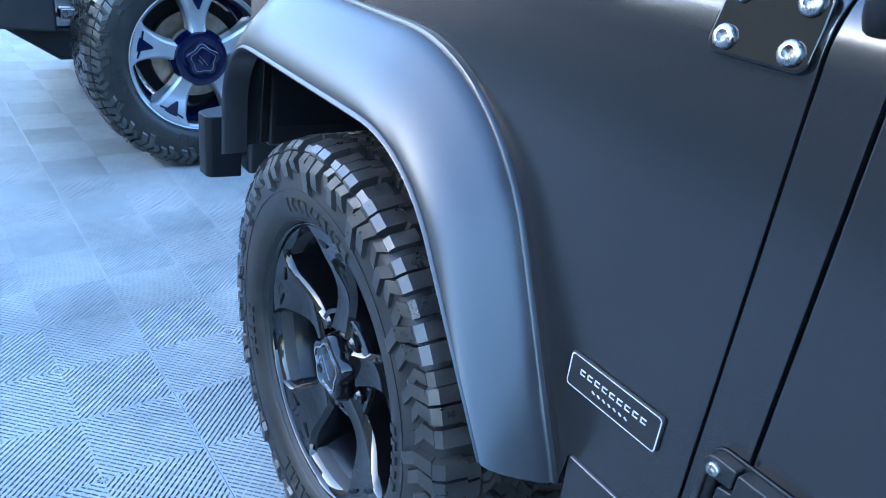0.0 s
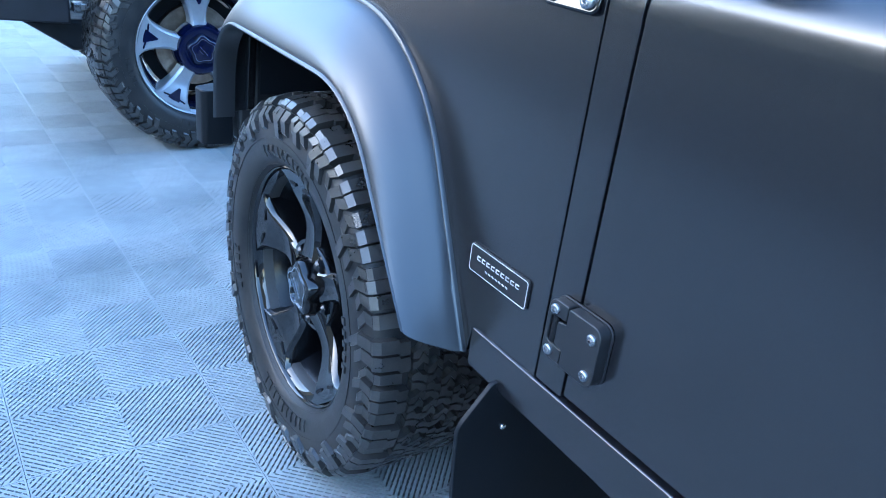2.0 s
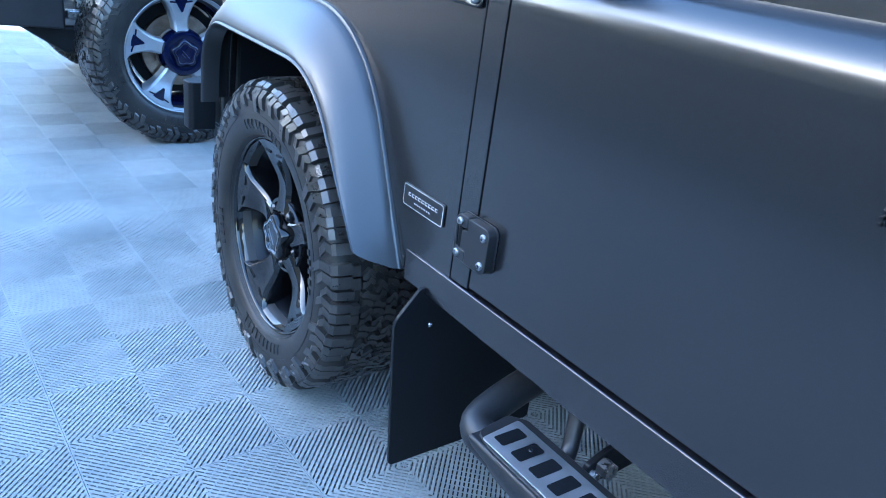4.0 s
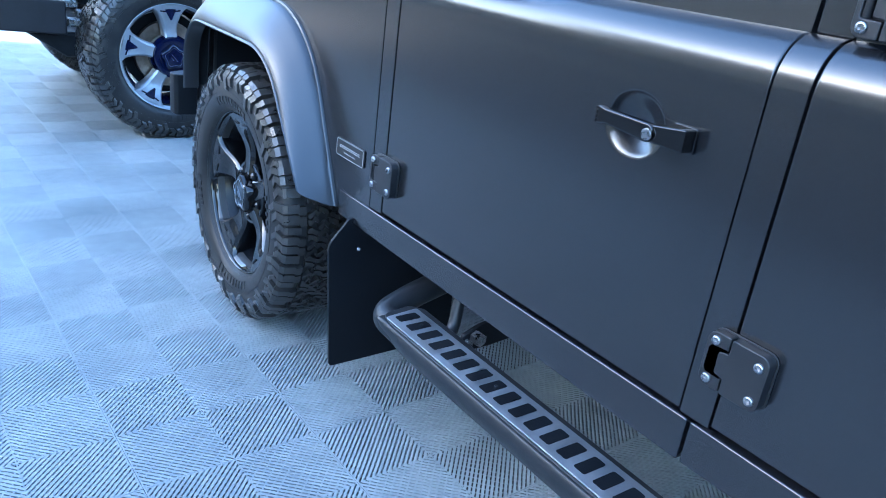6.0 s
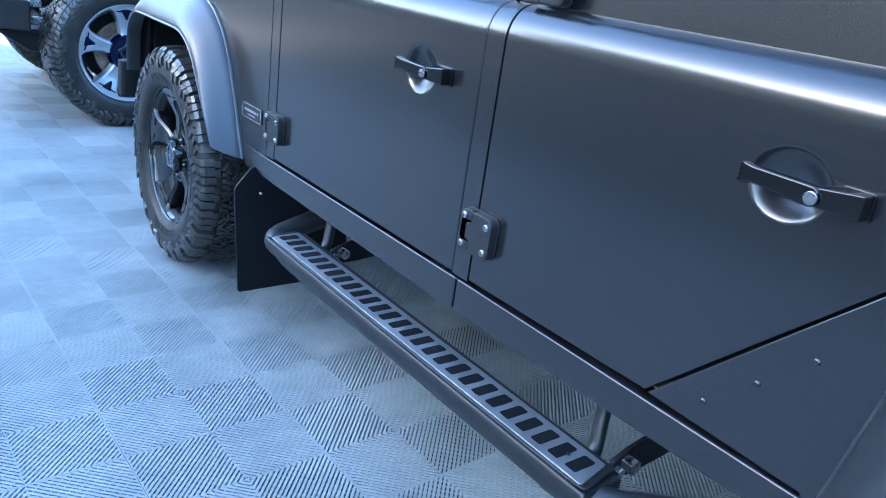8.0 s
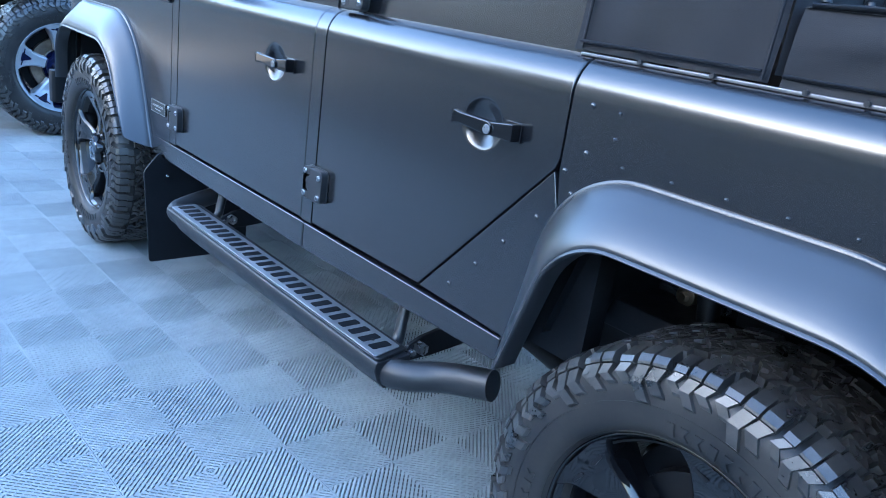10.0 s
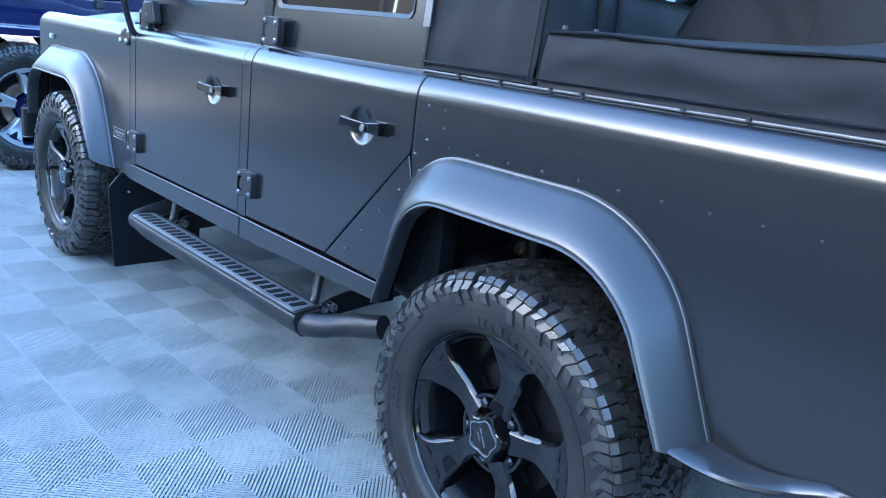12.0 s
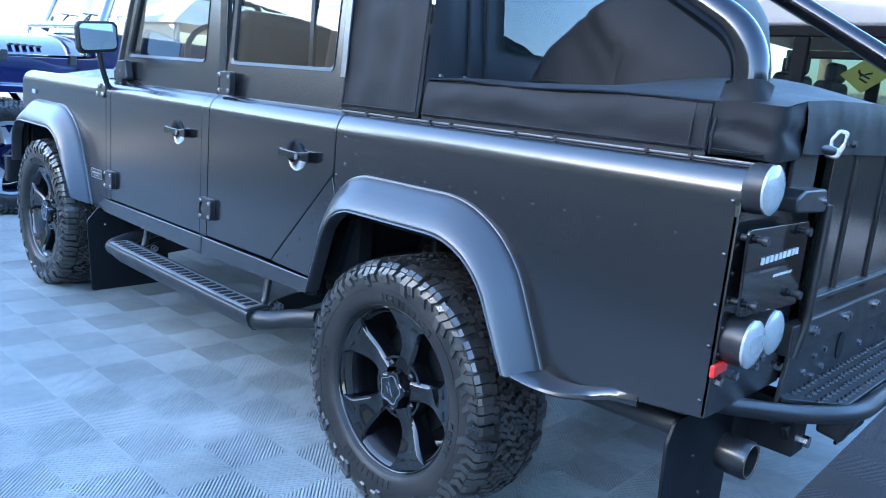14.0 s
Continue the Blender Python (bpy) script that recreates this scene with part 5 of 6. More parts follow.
for x in (-0.25, 0.0, 0.25):
    bm = bmesh.new()
    prism(bm, [(x - 0.012, -0.8610), (x + 0.012, -0.8610), (x + 0.007, -0.8690), (x - 0.007, -0.8690)], 0.775, 0.36, "xy")
    part("rib", bm, PAINT, tg, bevel=0.002)
bm = bmesh.new()
box(bm, (0, -0.8630, 0.797), (0.80, 0.026, 0.012))
part("edge_strip", bm, TRIM, tg, bevel=0.003)
bm = bmesh.new()
box(bm, (0, -0.8530, 0.705), (0.96, 0.030, 0.075))
part("cross_member", bm, TRIM, truck, bevel=0.005)
each("cross_bolt", [(x, -0.8680, 0.712) for x in (-0.36, -0.335, -0.12, -0.095, 0.12, 0.145, 0.35)], lambda b: cyl(b, (0, 0.002, 0), (0, -0.010, 0), 0.010, 8), STEEL, truck)
bm = bmesh.new()
prism(bm, [(-0.47, 0.50), (0.47, 0.50), (0.47, 0.668), (-0.43, 0.668)], -0.8560, 0.012, "xz")
part("tow_plate", bm, TRIM, truck, "black drilled steel plate under the tailgate", bevel=0.003)
each("plate_bolt", [(x, -0.8560, z) for x, z in ((-0.33, 0.60), (-0.27, 0.63), (-0.20, 0.59), (-0.20, 0.635), (-0.26, 0.575), (0.1, 0.6), (0.2, 0.63))], lambda b: cyl(b, (0, 0.002, 0), (0, -0.0065, 0), 0.008, 10), STEEL, truck)
bm = bmesh.new()
prism(bm, rounded([(-0.10, 0.585), (-0.05, 0.585), (-0.05, 0.66), (-0.10, 0.66)], 0.024), -0.8600, 0.004, "xz")
part("plate_slot", bm, UNDER, truck)
# step bumper
bm = bmesh.new()
prism(bm, rounded([(-0.47, -0.850), (0.47, -0.850), (0.40, -0.975), (-0.35, -0.975)], 0.012), 0.553, 0.012, "xy")
sb = part("rear_step", bm, TRIM, truck, "black rear step with a punched tread", bevel=0.003)
hole = None
for r in range(4):
    for k in range(26):
        x, y = -0.40 + k * 0.030 + (0.015 if r % 2 else 0), -0.866 - r * 0.030
        if x < -0.46 + (-(y) - 0.87) * 0.9:
            continue
        if hole is None:
            bm = bmesh.new()
            lathe(bm, [(0, 0.0085), (-0.004, 0.0065), (-0.0045, 0.004), (-0.001, 0.003)], 10)
            hole = o = part("tread_dimple", bm, TRIM, sb, "", 40)
        else:
            o = again(hole, "tread_dimple", sb)
        o.matrix_local = pose(x, y, 0.5652, 0, 90, 0)
bm = bmesh.new()
tube(bm, bend([(-0.735, -0.79, 0.610), (-0.66, -0.815, 0.580), (-0.50, -0.91, 0.553), (-0.36, -0.998, 0.550), (0.42, -0.998, 0.550), (0.56, -0.91, 0.553), (0.735, -0.79, 0.61)], 0.09, 8), 0.021, 18)
part("step_bar", bm, TRIM, sb, "round black bar round the step", 60)
for x in (-0.30, 0.36):
    bm = bmesh.new()
    prism(bm, [(-1.00, 0.545), (-0.90, 0.545), (-0.90, 0.455), (-0.96, 0.445)], x, 0.04)
    part("step_gusset", bm, TRIM, sb, bevel=0.008)
bm = bmesh.new()
prism(bm, [(-0.47, 0.50), (-0.35, 0.50), (-0.33, 0.43), (-0.40, 0.42)], -0.8880, 0.012, "xz")
part("tow_eye_plate", bm, TRIM, sb, bevel=0.003)
bm = bmesh.new()
cyl(bm, (-0.375, -0.8880, 0.452), (-0.375, -0.915, 0.452), 0.015, 8)
part("tow_eye_bolt", bm, CHROME, sb)
# exhaust tip
CARBON = bpy.data.materials.new("carbon_weave")
CARBON.use_nodes = True
cn = CARBON.node_tree
cb = cn.nodes["Principled BSDF"]
ck = cn.nodes.new("ShaderNodeTexChecker")
ck.inputs["Scale"].default_value = 220
ck.inputs["Color1"].default_value, ck.inputs["Color2"].default_value = (0.004, 0.004, 0.0045, 1), (0.016, 0.016, 0.018, 1)
cg = cn.nodes.new("ShaderNodeNewGeometry")
cn.links.new(cg.outputs["Position"], ck.inputs["Vector"])
cn.links.new(ck.outputs["Color"], cb.inputs["Base Color"])
cb.inputs["Roughness"].default_value, cb.inputs["Coat Weight"].default_value = 0.30, 0.3
bm = bmesh.new()
lathe(bm, [(0, 0.040), (0.01, 0.043), (0.061, 0.043), (0.066, 0.040), (0.064, 0.034), (0.02, 0.033)], 40)
bmesh.ops.transform(bm, matrix=Matrix.Translation((-0.628, -0.815, 0.466)) @ Matrix.Rotation(radians(-90), 4, "Z"), verts=bm.verts)
ex = part("exhaust_tip", bm, CARBON, truck, "carbon-fibre exhaust tip", 40)
bm = bmesh.new()
lathe(bm, [(0.065, 0.0385), (0.066, 0.036), (0.02, 0.033), (0.02, 0.001)], 40)
bmesh.ops.transform(bm, matrix=Matrix.Translation((-0.628, -0.8155, 0.466)) @ Matrix.Rotation(radians(-90), 4, "Z"), verts=bm.verts)
part("exhaust_bore", bm, COPPER, ex, "", 40)

# ---- the blue off-roader parked across the pickup's nose, heading towards -x ----
jeep = thing("blue_off_roader", "glossy dark blue off-road car with silver and blue wheels", "car")
jw = wheel("wheel", (0, 0, 0), 1, RIMBLUE, SILVER, RIMBLUE, jeep, 0.25, "blue and machined silver five-spoke wheel with all-terrain tyre", scale=1.12, nuts=CHROME, steel_disc=COPPER, pocket=True, lip_mat=SILVER)
JX, JY = -0.47, 4.90
TURN90 = Matrix.Rotation(radians(90), 4, "Z")
jw.matrix_local = Matrix.Translation((JX, JY, 0.425)) @ TURN90 @ Matrix.Rotation(0.25, 4, "X") @ Matrix.Scale(1.12, 4)
for at, flip, spin in (((JX, JY + 1.56, 0.425), True, 0.6), ((JX + 2.95, JY, 0.425), False, 1.0), ((JX + 2.95, JY + 1.56, 0.425), True, 0.1)):
    o = copy_thing(jw, Matrix.Translation(at) @ (Matrix.Rotation(radians(-90), 4, "Z") if flip else TURN90) @ Matrix.Rotation(spin, 4, "X"))
    o.name = "wheel"
JC = JY + 0.78
bm = bmesh.new()
WX = JX + 0.73
prism(bm, rounded([(JX - 0.30, 0.94), (JX + 0.55, 0.94), (JX + 0.80, 0.60), (JX + 3.4, 0.60), (JX + 3.4, 1.38), (WX + 0.06, 1.42), (WX, 1.20), (JX - 0.30, 1.15)], [0.03, 0.1, 0.03, 0.05, 0.05, 0.03, 0.01, 0.06]), JY + 0.20, 1.16, "xz")
part("body", bm, BLUE, jeep, "", bevel=0.03, segs=4)
bm = bmesh.new()
rows = []
for k in range(11):
    t = k / 10
    y = JC - 0.60 + 1.20 * t
    c = 0.165 * (1 - abs(2 * t - 1) ** 2.3)
    rows.append([(JX - 0.33, y, 1.06 + c), (JX - 0.29, y, 1.14 + c), (JX + 0.1, y, 1.18 + c), (WX + 0.05, y, 1.22 + c)])
grid_faces(bm, rows)
part("bonnet", bm, BLUE, jeep, "", 40)
for sy, yo in ((1, JY - 0.10), (-1, JY + 1.66)):
    # flat-topped front wing over the wheel
    bm = bmesh.new()
    pr = fillet_open([(JX - 0.62, 0.80), (JX - 0.44, 0.96), (JX + 0.42, 0.97), (JX + 0.66, 0.62)], (0.12, 0.14), 8)
    rows = [[(x, yo + 0.42 * sy, z - 0.03), (x, yo + 0.42 * sy, z), (x, yo + 0.03 * sy, z), (x, yo, z - 0.015), (x, yo, z - 0.06), (x, yo + 0.03 * sy, z - 0.065)] for x, z in pr]
    grid_faces(bm, rows)
    part("front_wing", bm, BLUE, jeep, "", 40)
bm = bmesh.new()
prism(bm, rounded([(JX - 0.78, JY + 0.06), (JX - 0.48, JY - 0.02), (JX - 0.48, JY + 1.58), (JX - 0.78, JY + 1.50)], [0.05, 0.01, 0.01, 0.05]), 0.505, 0.16, "xy")
part("front_bumper", bm, GREYPLASTIC, jeep, "dark grey plastic bumper", bevel=0.02, segs=3)
bm = bmesh.new()
prism(bm, [(JX - 0.66, 0.50), (JX - 0.30, 0.50), (JX - 0.24, 0.38), (JX - 0.46, 0.37)], JY + 0.12, 1.32, "xz")
part("skid_plate", bm, UNDER, jeep, "", bevel=0.02)
bm = bmesh.new()
box(bm, (JX - 0.30, JC, 0.46), (0.50, 0.9, 0.10))
box(bm, (JX + 1.4, JC, 0.45), (3.4, 0.7, 0.12))
tube(bm, [(JX, JY + 0.1, 0.39), (JX, JY + 1.46, 0.39)], 0.05)
part("underbody", bm, UNDER, jeep, bevel=0.01)
bm = bmesh.new()
for k in range(4):
    box(bm, (JX - 0.42 + 0.05 * (k % 2), JY + 0.12 + 0.05 * k, 0.55 + 0.04 * k), (0.07, 0.05, 0.04))
part("suspension_part", bm, STEEL, jeep, bevel=0.008)
bm = bmesh.new()
box(bm, (JX - 0.17, JC, 1.04), (0.05, 1.1, 0.44))
part("grille", bm, BLUE, jeep, bevel=0.02)
for k in range(7):
    bm = bmesh.new()
    box(bm, (JX - 0.198, JC - 0.36 + 0.12 * k, 1.05), (0.006, 0.05, 0.22))
    part("grille_slot", bm, UNDER, jeep, bevel=0.002)
# windscreen and its frame
bm = bmesh.new()
zb, zt, dx = 1.47, 1.98, 0.20
tube(bm, [(WX, JC - 0.66, zb - 0.05), (WX + dx, JC - 0.60, zt)], 0.045, 10)
tube(bm, [(WX, JC + 0.66, zb - 0.05), (WX + dx, JC + 0.60, zt)], 0.045, 10)
tube(bm, [(WX + dx, JC - 0.60, zt), (WX + dx, JC + 0.60, zt)], 0.04, 10)
tube(bm, [(WX, JC - 0.66, zb), (WX, JC + 0.66, zb)], 0.035, 10)
part("windscreen_frame", bm, BLUE, jeep, "", 50)
bm = bmesh.new()
bm.faces.new([bm.verts.new(p) for p in ((WX, JC - 0.64, zb), (WX, JC + 0.64, zb), (WX + dx, JC + 0.58, zt), (WX + dx, JC - 0.58, zt))])
g = part("windscreen", bm, CLEAR, jeep, "", 0)
g.visible_shadow = False
bm = bmesh.new()
tube(bm, bend([(WX - 0.10, JC - 0.62, 1.22), (WX - 0.13, JC - 0.64, 1.45), (WX - 0.13, JC + 0.64, 1.45), (WX - 0.10, JC + 0.62, 1.22)], 0.05), 0.022, 12)
part("cowl_bar", bm, CHROME, jeep, "polished tube across the cowl", 60)
for y in (JC - 0.30, JC + 0.20):
    bm = bmesh.new()
    tube(bm, [(WX - 0.02, y, 1.46), (WX + 0.03, y - 0.10, 1.56)], 0.007, 6)
    tube(bm, [(WX + 0.03, y - 0.32, 1.545), (WX + 0.035, y + 0.10, 1.57)], 0.006, 6)
    part("wiper", bm, TRIM, jeep)
bm = bmesh.new()
for s in (-1, 1):
    tube(bm, bend([(WX + 0.30, JC + 0.62 * s, 1.2), (WX + 0.42, JC + 0.58 * s, 1.93), (WX + 2.2, JC + 0.58 * s, 1.95), (WX + 2.3, JC + 0.62 * s, 1.2)], 0.1), 0.035, 10)
part("roll_cage", bm, TRIM, jeep, "", 60)
bm = bmesh.new()
box(bm, (WX + 1.32, JC, 1.96), (2.2, 1.26, 0.05))
part("roof", bm, CANVAS, jeep, bevel=0.02)

for x in (JX + 0.05, JX + 0.55):
    bm = bmesh.new()
    box(bm, (x, JY + 0.185, 1.17), (0.05, 0.03, 0.08))
    part("bonnet_latch", bm, TRIM, jeep, bevel=0.006)
bm = bmesh.new()
for k in range(5):
    box(bm, (JX + 0.12 + 0.05 * k, JC - 0.50, 1.255), (0.03, 0.07, 0.016))
part("bonnet_vent", bm, TRIM, jeep, bevel=0.002)

# ---- dark estate car with a pale roof beside the pickup ----
suv = thing("dark_estate_car", "dark off-road estate car with a pale roof, parked alongside", "car")
X0, Y0, Y1 = 3.30, -2.9, 2.9
bm = bmesh.new()
prism(bm, rounded([(Y0, 0.55), (Y1, 0.55), (Y1, 1.05), (Y1 - 1.45, 1.15), (Y0, 1.15)], 0.06), X0, 1.8)
part("body", bm, UNDER, suv, bevel=0.03)
bm = bmesh.new()
prism(bm, rounded([(Y0 + 0.02, 1.85), (Y1 - 1.45, 1.85), (Y1 - 1.57, 2.05), (Y0 + 0.1, 2.08)], 0.05), X0 + 0.02, 1.76)
part("roof", bm, ROOFGREY, suv, "pale painted roof", bevel=0.03, segs=3)
bm = bmesh.new()
for x in (X0 + 0.10, X0 + 1.70):
    box(bm, (x, -0.75, 2.085), (0.025, 3.4, 0.02))
part("roof_gutter", bm, PILLAR, suv, bevel=0.006)
for x in (X0 + 0.03, X0 + 1.77):
    for y in (Y0 + 0.05, -0.85, 0.66, 1.40):
        bm = bmesh.new()
        box(bm, (x, y, 1.465), (0.05, 0.10, 0.63))
        part("window_post", bm, PILLAR, suv, bevel=0.01)
    bm = bmesh.new()
    box(bm, (x, -0.72, 1.815), (0.05, 4.3, 0.07))
    part("roof_rail", bm, PILLAR, suv, bevel=0.01)
    for a, b in ((Y0 + 0.1, -0.90), (-0.80, 0.61), (0.71, 1.35)):
        bm = bmesh.new()
        bm.faces.new([bm.verts.new((x, y, z)) for y, z in rounded([(a, 1.15), (b, 1.15), (b, 1.78), (a, 1.78)], 0.03)])
        g = part("side_window", bm, TINTED, suv, "", 0)
        g.visible_shadow = False
for y in (-1.9, 1.9):
    for x, o in ((X0 + 0.12, -1), (X0 + 1.68, 1)):
        bm = bmesh.new()
        cyl(bm, (x - 0.12, y, 0.38), (x + 0.12, y, 0.38), 0.38, 32)
        ty = part("tyre", bm, RUBBER, suv, bevel=0.03)
        bm = bmesh.new()
        cyl(bm, (x + 0.115 * o, y, 0.38), (x + 0.13 * o, y, 0.38), 0.22, 24, 0.19)
        part("rim", bm, SILVER, ty, bevel=0.01)
for y in (-0.6, 0.85):
    for x in (X0 + 0.48, X0 + 1.32):
        bm = bmesh.new()
        box(bm, (x, y, 1.25), (0.48, 0.15, 0.62))
        st = part("seat_back", bm, UNDER, suv, bevel=0.05, segs=3)
        bm = bmesh.new()
        box(bm, (x, y - 0.02, 1.63), (0.28, 0.10, 0.16))
        part("head_rest", bm, UNDER, st, bevel=0.04, segs=3)
sg = thing("yellow_window_sign", "small yellow diamond sign in a car window", "sign")
bm = bmesh.new()
prism(bm, [(0.24, 1.425), (0.39, 1.54), (0.24, 1.655), (0.09, 1.54)], X0 + 0.070, 0.006)
part("board", bm, YELLOW, sg, bevel=0.002)
bm = bmesh.new()
for dy, dz, ln in ((0, 0, 0.085), (0.026, 0.014, 0.05), (-0.028, 0.012, 0.05), (0.0, -0.032, 0.06)):
    box(bm, (X0 + 0.067, 0.24 + dy, 1.54 + dz), (0.003, ln, 0.012), Matrix.Rotation(0.5 + dy * 26, 4, "X"))
part("sign_mark", bm, UNDER, sg)

# ---- surroundings that close the place, some unseen, added for shade and reflections ----
def block_building(name, x0, y0, x1, y1, h, mat, label, roof):
    b = thing(name, label, "building")
    bm = bmesh.new()
    box(bm, ((x0 + x1) / 2, (y0 + y1) / 2, h / 2), (abs(x1 - x0), abs(y1 - y0), h))
    w = part("wall", bm, mat, b)
    bm = bmesh.new()
    box(bm, ((x0 + x1) / 2, (y0 + y1) / 2, h + 0.15), (abs(x1 - x0) + 0.5, abs(y1 - y0) + 0.5, 0.3))
    part("roof", bm, roof, b, bevel=0.05)
    return b


# unseen block added across the sun so that cars and tiles lie in shade
hb = block_building("shade_building", -11.0, -4.0, 6.2, 4.0, 5.7, TANWALL, "long tan rendered building out of view, added to shade the cars", WHITEPAINT)
hb.matrix_world = pose(-15.6, 7.0, 0, 0, 0, 68)
# the three tents at -x are unseen, added as bright shapes for the paint to reflect
for i, (x, y) in enumerate(((-17.0, -8.0), (-17.2, -2.7), (-16.8, 2.6), (4.2, 21.5), (9.6, 21.0))):
    tn = thing("market_tent", "white open-fronted tent, added as a bright shape in the distance", "tent", group="row of tents")
    for dx in (-2, 2):
        for dy in (-2.2, 2.2):
            bm = bmesh.new()
            cyl(bm, (x + dx, y + dy, 0), (x + dx, y + dy, 2.4), 0.05, 10)
            part("pole", bm, WHITEPAINT, tn)
    bm = bmesh.new()
    top = bm.verts.new((x, y, 3.7))
    e = [bm.verts.new((x + a * 2.3, y + b * 2.5, 2.4)) for a, b in ((-1, -1), (1, -1), (1, 1), (-1, 1))]
    for k in range(4):
        bm.faces.new((e[k], e[(k + 1) % 4], top))
    part("canopy", bm, WHITEPAINT, tn, "", 0)
    bm = bmesh.new()
    box(bm, (x - 2.1, y, 1.2), (0.04, 4.4, 2.3))
    part("back_wall", bm, WHITEPAINT, tn)


# hall out of view, added so windows and doors reflect tan over white
hall = thing("reflection_hall", "unseen long low hall with a white wall and a tan fascia, added for reflections", "building")
bm = bmesh.new()
box(bm, (-13.5, 19.0, 1.2), (23, 4, 2.4))
part("wall", bm, material("grey_white_panels", (0.34, 0.34, 0.335), 0.6, 0.0, vary=0.08, scale=0.7), hall)
bm = bmesh.new()
prism(bm, [(16.6, 2.4), (21.4, 2.4), (21.4, 4.4), (17.2, 4.4)], -25.5, 24)
part("roof", bm, TAN, hall)


def palm(x, y, h, seed):
    rnd = random.Random(seed)
    t = thing("palm_tree", "tall palm tree with drooping green fronds", "palm tree", group="palms behind the cars")
    bm = bmesh.new()
    tube(bm, [(x + 0.15 * math.sin(k * 0.5), y, h * k / 10) for k in range(11)], lambda q: 0.16 - 0.05 * q, 10)
    part("trunk", bm, BARK, t, "", 60)
    top = Vector((x + 0.15 * math.sin(5), y, h))
    for k in range(16):
        a, up = 2 * math.pi * k / 16 + rnd.uniform(-0.2, 0.2), rnd.uniform(0.1, 1.0)
        d = Vector((math.cos(a), math.sin(a), 0))
        sp = [top + d * (1.9 * q) + Vector((0, 0, up * q * 1.2 - 1.5 * q * q)) for q in (0, 0.2, 0.4, 0.6, 0.8, 1.0)]
        bm = bmesh.new()
        tube(bm, sp, 0.015, 5)
        side = d.cross(Vector((0, 0, 1)))
        for q in range(26):
            f = q / 26 * 4.99
            p = sp[int(f)].lerp(sp[int(f) + 1], f % 1)
            for s in (-1, 1):
                ln = 0.42 * (1 - abs(q / 26 - 0.45)) * rnd.uniform(0.8, 1.1)
                e = p + side * s * ln + d * 0.16 + Vector((0, 0, -0.18))
                bm.faces.new([bm.verts.new(p - d * 0.018), bm.verts.new(p + d * 0.018), bm.verts.new(e)])
        part("frond", bm, LEAF, t, "", 0)


for i, (x, y, h) in enumerate(((13.0, 1.5, 4.0), (15.5, 3.2, 4.8), (12.0, -0.3, 3.6), (17, 5.2, 4.6), (14, -1.8, 3.9))):
    palm(x, y, h, 40 + i)
# unseen dark wall, added for the tailgate to reflect
dw = thing("dark_reflection_wall", "plain dark wall out of view, added to darken the tailgate's reflections", "wall")
bm = bmesh.new()
box(bm, (5.5, -5.8, 1.15), (22, 0.3, 2.3))
part("wall", bm, material("dark_wall_paint", (0.035, 0.036, 0.04), 0.8, 0.0, vary=0.2, scale=0.8, bump=0.15, bscale=60), dw)
wl = thing("boundary_wall", "grey rendered boundary wall behind the cars", "wall")
bm = bmesh.new()
box(bm, (10.0, 2.0, 0.85), (0.3, 30, 1.7))
part("wall", bm, material("grey_wall_paint", (0.11, 0.115, 0.12), 0.8, 0.0, vary=0.12, scale=0.8, bump=0.15, bscale=60), wl)

# ---- ground and floor tiles ----
bm = bmesh.new()
box(bm, (0, 0, -0.067), (400, 400, 0.10))
g = part("ground", bm, SLAB)
tagged(g, "asphalt ground round the plastic floor tiles, toned tan-grey for warm reflected light", "ground", kind="structure")

EX, EY, O = Vector((0.20456, 0.00793, 0)), Vector((-0.00793, 0.20456, 0)), Vector((-1.1544, 2.2913, 0))
CELL = EX.length


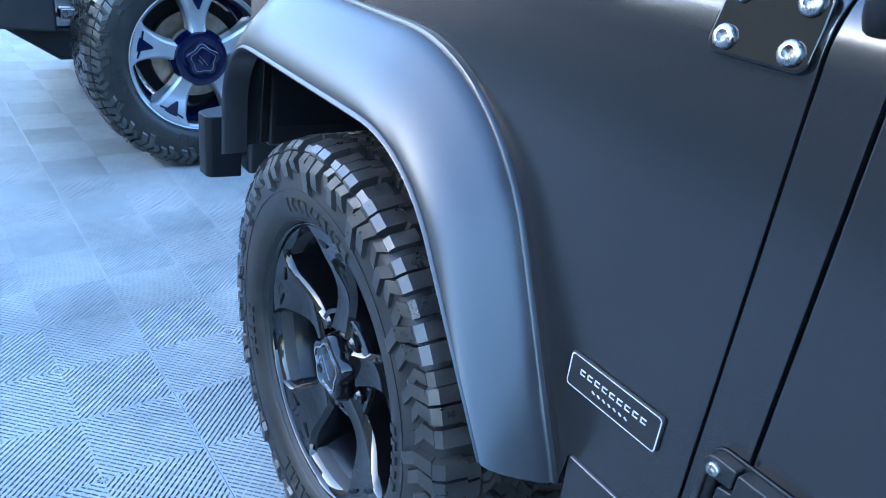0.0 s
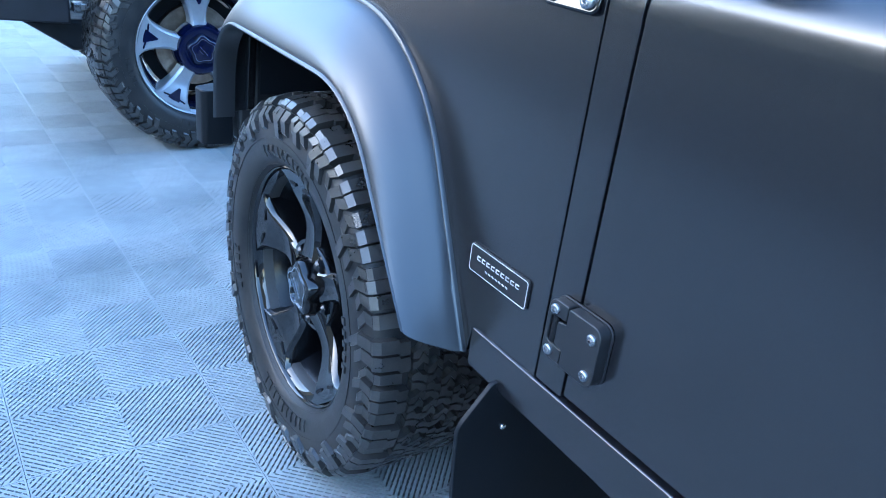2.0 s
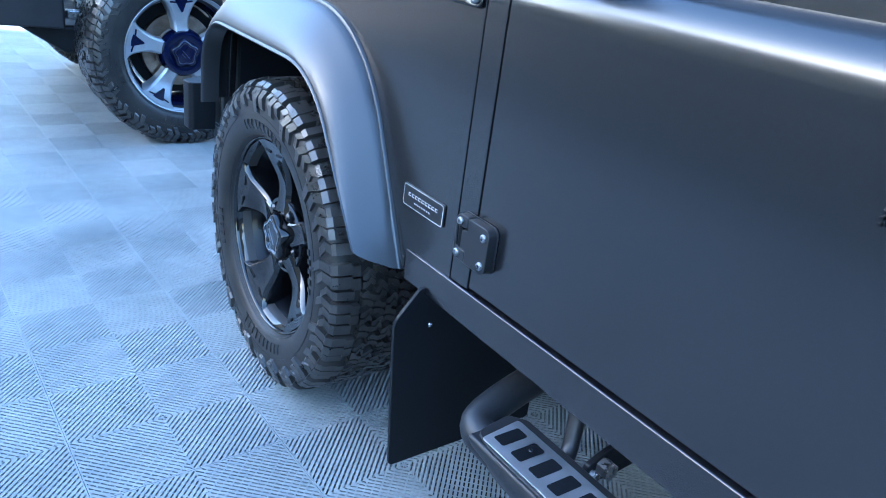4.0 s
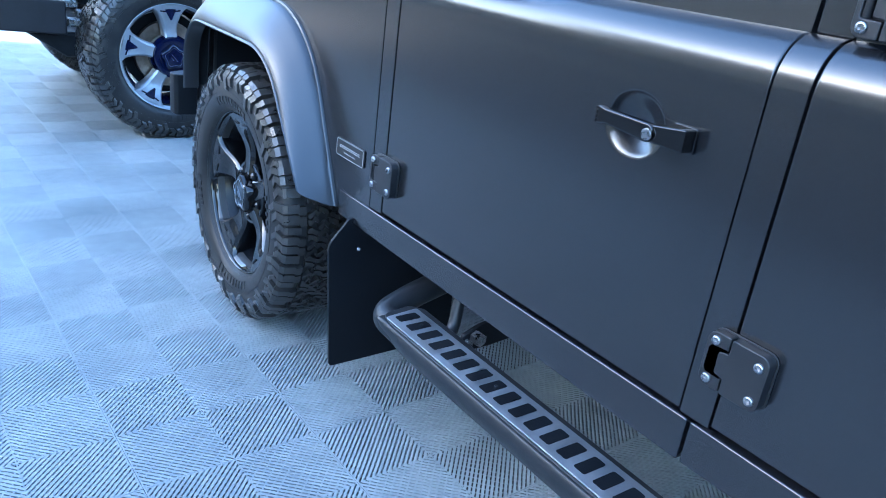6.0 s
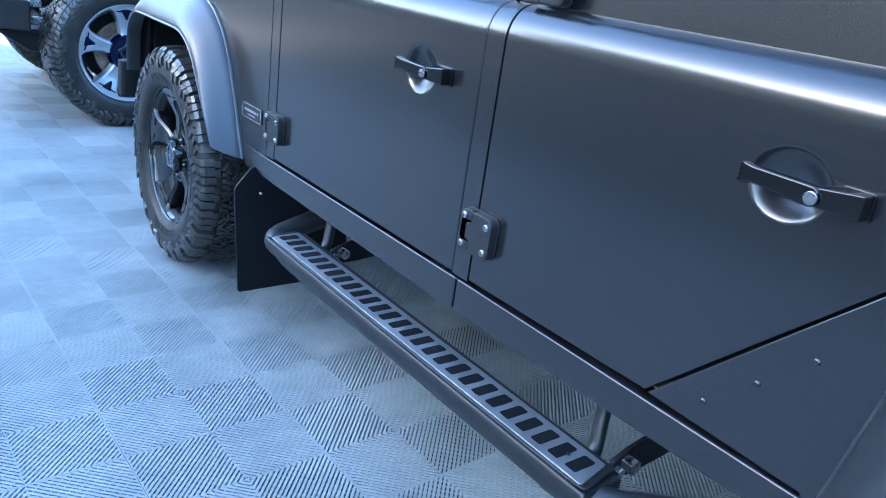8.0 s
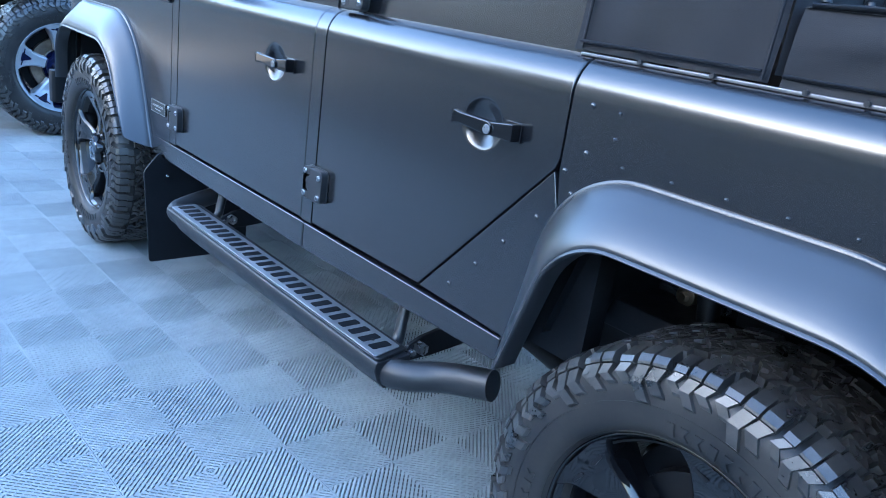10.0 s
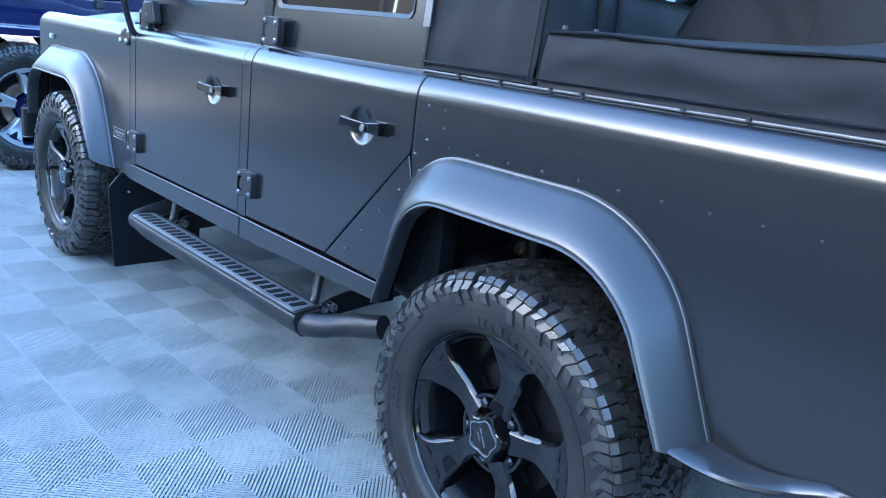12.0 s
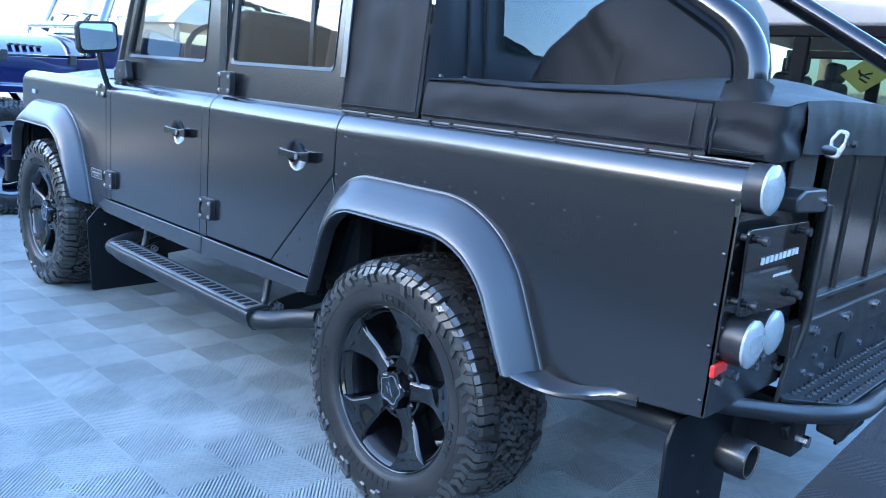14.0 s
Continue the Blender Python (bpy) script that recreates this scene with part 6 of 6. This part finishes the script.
def tile_mesh(name, mat):
    """A ribbed plastic tile: concentric diamonds of ribs, crossed by lower bars, in a thin frame."""
    vs, fs = [], []
    half = CELL - 0.0006
    def quad(a, b, c, d):
        n = len(vs)
        vs.extend((a, b, c, d))
        fs.append((n, n + 1, n + 2, n + 3))
    pitch, rib, dep = 0.01464, 0.0094, 0.015
    edge = half - 0.0035
    for su in (1, -1):
        for sv in (1, -1):
            def P(u, v, z):
                return (u * su, v * sv, z)
            c = pitch * 0.9
            while c < 2 * edge:
                for lo, hi in ((c, c + rib),):
                    def ends(q):
                        a = (min(q, edge), q - min(q, edge))
                        return a, (a[1], a[0])
                    hi = min(hi, 2 * edge - 0.0005)
                    (a0, a1), (b0, b1) = ends(lo), ends(hi)
                    if su * sv > 0:
                        quad(P(*a0, 0), P(*b0, 0), P(*b1, 0), P(*a1, 0))
                    else:
                        quad(P(*a0, 0), P(*a1, 0), P(*b1, 0), P(*b0, 0))
                    quad(P(*a0, 0), P(*a1, 0), P(*a1, -dep), P(*a0, -dep))
                    quad(P(*b0, 0), P(*b1, 0), P(*b1, -dep), P(*b0, -dep))
                c += pitch
            k = -27
            while k < 28:
                d, w = k * pitch * 1.65, 0.0038
                u0, v0 = (d, 0.0) if d > 0 else (0.0, -d)
                L = edge - max(u0, v0)
                if L > 0.01:
                    z = -0.0004
                    p0, p1 = (u0 + w / 2, v0 - w / 2), (u0 - w / 2, v0 + w / 2)
                    q0, q1 = (u0 + L + w / 2, v0 + L - w / 2), (u0 + L - w / 2, v0 + L + w / 2)
                    cl = lambda p: (min(max(p[0], 0), edge), min(max(p[1], 0), edge))
                    quad(P(*cl(p0), z), P(*cl(q0), z), P(*cl(q1), z), P(*cl(p1), z))
                k += 1
    # frame and the two ribs through the middle
    for a, b in ((-half, -edge), (edge, half)):
        quad((-half, a, 0), (half, a, 0), (half, b, 0), (-half, b, 0))
        quad((a, -edge, 0), (b, -edge, 0), (b, edge, 0), (a, edge, 0))
    for s in (-half, half):
        quad((-half, s, 0), (half, s, 0), (half, s, -0.014), (-half, s, -0.014))
        quad((s, -half, 0), (s, half, 0), (s, half, -0.014), (s, -half, -0.014))
    w = 0.0014
    quad((-edge, -w, 0.0002), (edge, -w, 0.0002), (edge, w, 0.0002), (-edge, w, 0.0002))
    quad((-w, -edge, 0.0003), (w, -edge, 0.0003), (w, edge, 0.0003), (-w, edge, 0.0003))
    me = bpy.data.meshes.new(name)
    me.from_pydata(vs, [], fs)
    me.materials.append(mat)
    return me


TM, TMD = tile_mesh("floor_tile", TILE), tile_mesh("floor_tile_dark", TILE_DARK)
floor = tagged(new("floor"), "interlocking ribbed plastic floor tiles, pale grey and dark grey", "floor", kind="structure")
rot = Matrix.Rotation(math.atan2(EX.y, EX.x), 4, "Z")
near, far = [], []
for i in range(-14, 30):
    for j in range(-13, 20):
        p = O + EX * (2 * i) + EY * (2 * j)
        if p.y < -2.6 or p.y > 8.6 or p.x < -3.5 or p.x > 6.0:
            continue
        dark = 2 * j < -14.0
        d = abs(p.x + 1.2) + abs(p.y - 1.6) * 0.35
        (near if (d < 1.75 and -1.6 < p.y < 5.0) else far).append((d, p, dark))
near.sort(key=lambda q: q[0])
far += near[290:]
for d, p, dark in near[:290]:
    o = new("tile", TMD if dark else TM)
    o.parent = floor
    o.matrix_local = Matrix.Translation(p + Vector((0, 0, random.uniform(-0.0004, 0.0004)))) @ rot
for dark in (False, True):
    vs, fs = [], []
    src = TMD if dark else TM
    base = np.empty(len(src.vertices) * 3)
    src.vertices.foreach_get("co", base)
    base = base.reshape(-1, 3)
    polys = np.array([q.vertices[:] for q in src.polygons])
    allv, allf = [], []
    R = np.array(rot.to_3x3())
    for k, (d, p, dk) in enumerate([q for q in far if q[2] == dark]):
        allv.append(base @ R.T + np.array(p))
        allf.append(polys + k * len(base))
    if allv:
        me = bpy.data.meshes.new("tile_field")
        me.from_pydata(np.concatenate(allv).tolist(), [], np.concatenate(allf).tolist())
        me.materials.append(TILE_DARK if dark else TILE)
        o = new("tile_field", me)
        o.parent = floor
        tagged(o, kind="stuff")
# added black sheet that stands in for the shade down in the tile slots
bm = bmesh.new()
box(bm, (0.9, 3.0, -0.0158), (10.5, 11.4, 0.002))
part("slot_shade_sheet", bm, material("slot_shade_black", (0.012, 0.012, 0.012), 0.9, vary=0.2, scale=5), floor, "black sheet added under the tiles to darken their slots")
# paving beyond the tiles
bm = bmesh.new()
box(bm, (0, 61.6, -0.008), (200, 105.6, 0.02))
pv = part("pavement", bm, material("tan_paving", (0.32, 0.235, 0.155), 0.75, 0.0, vary=0.12, scale=0.8, bump=0.2, bscale=40))
tagged(pv, "tan sunlit paving beyond the tiles", "pavement", kind="structure")
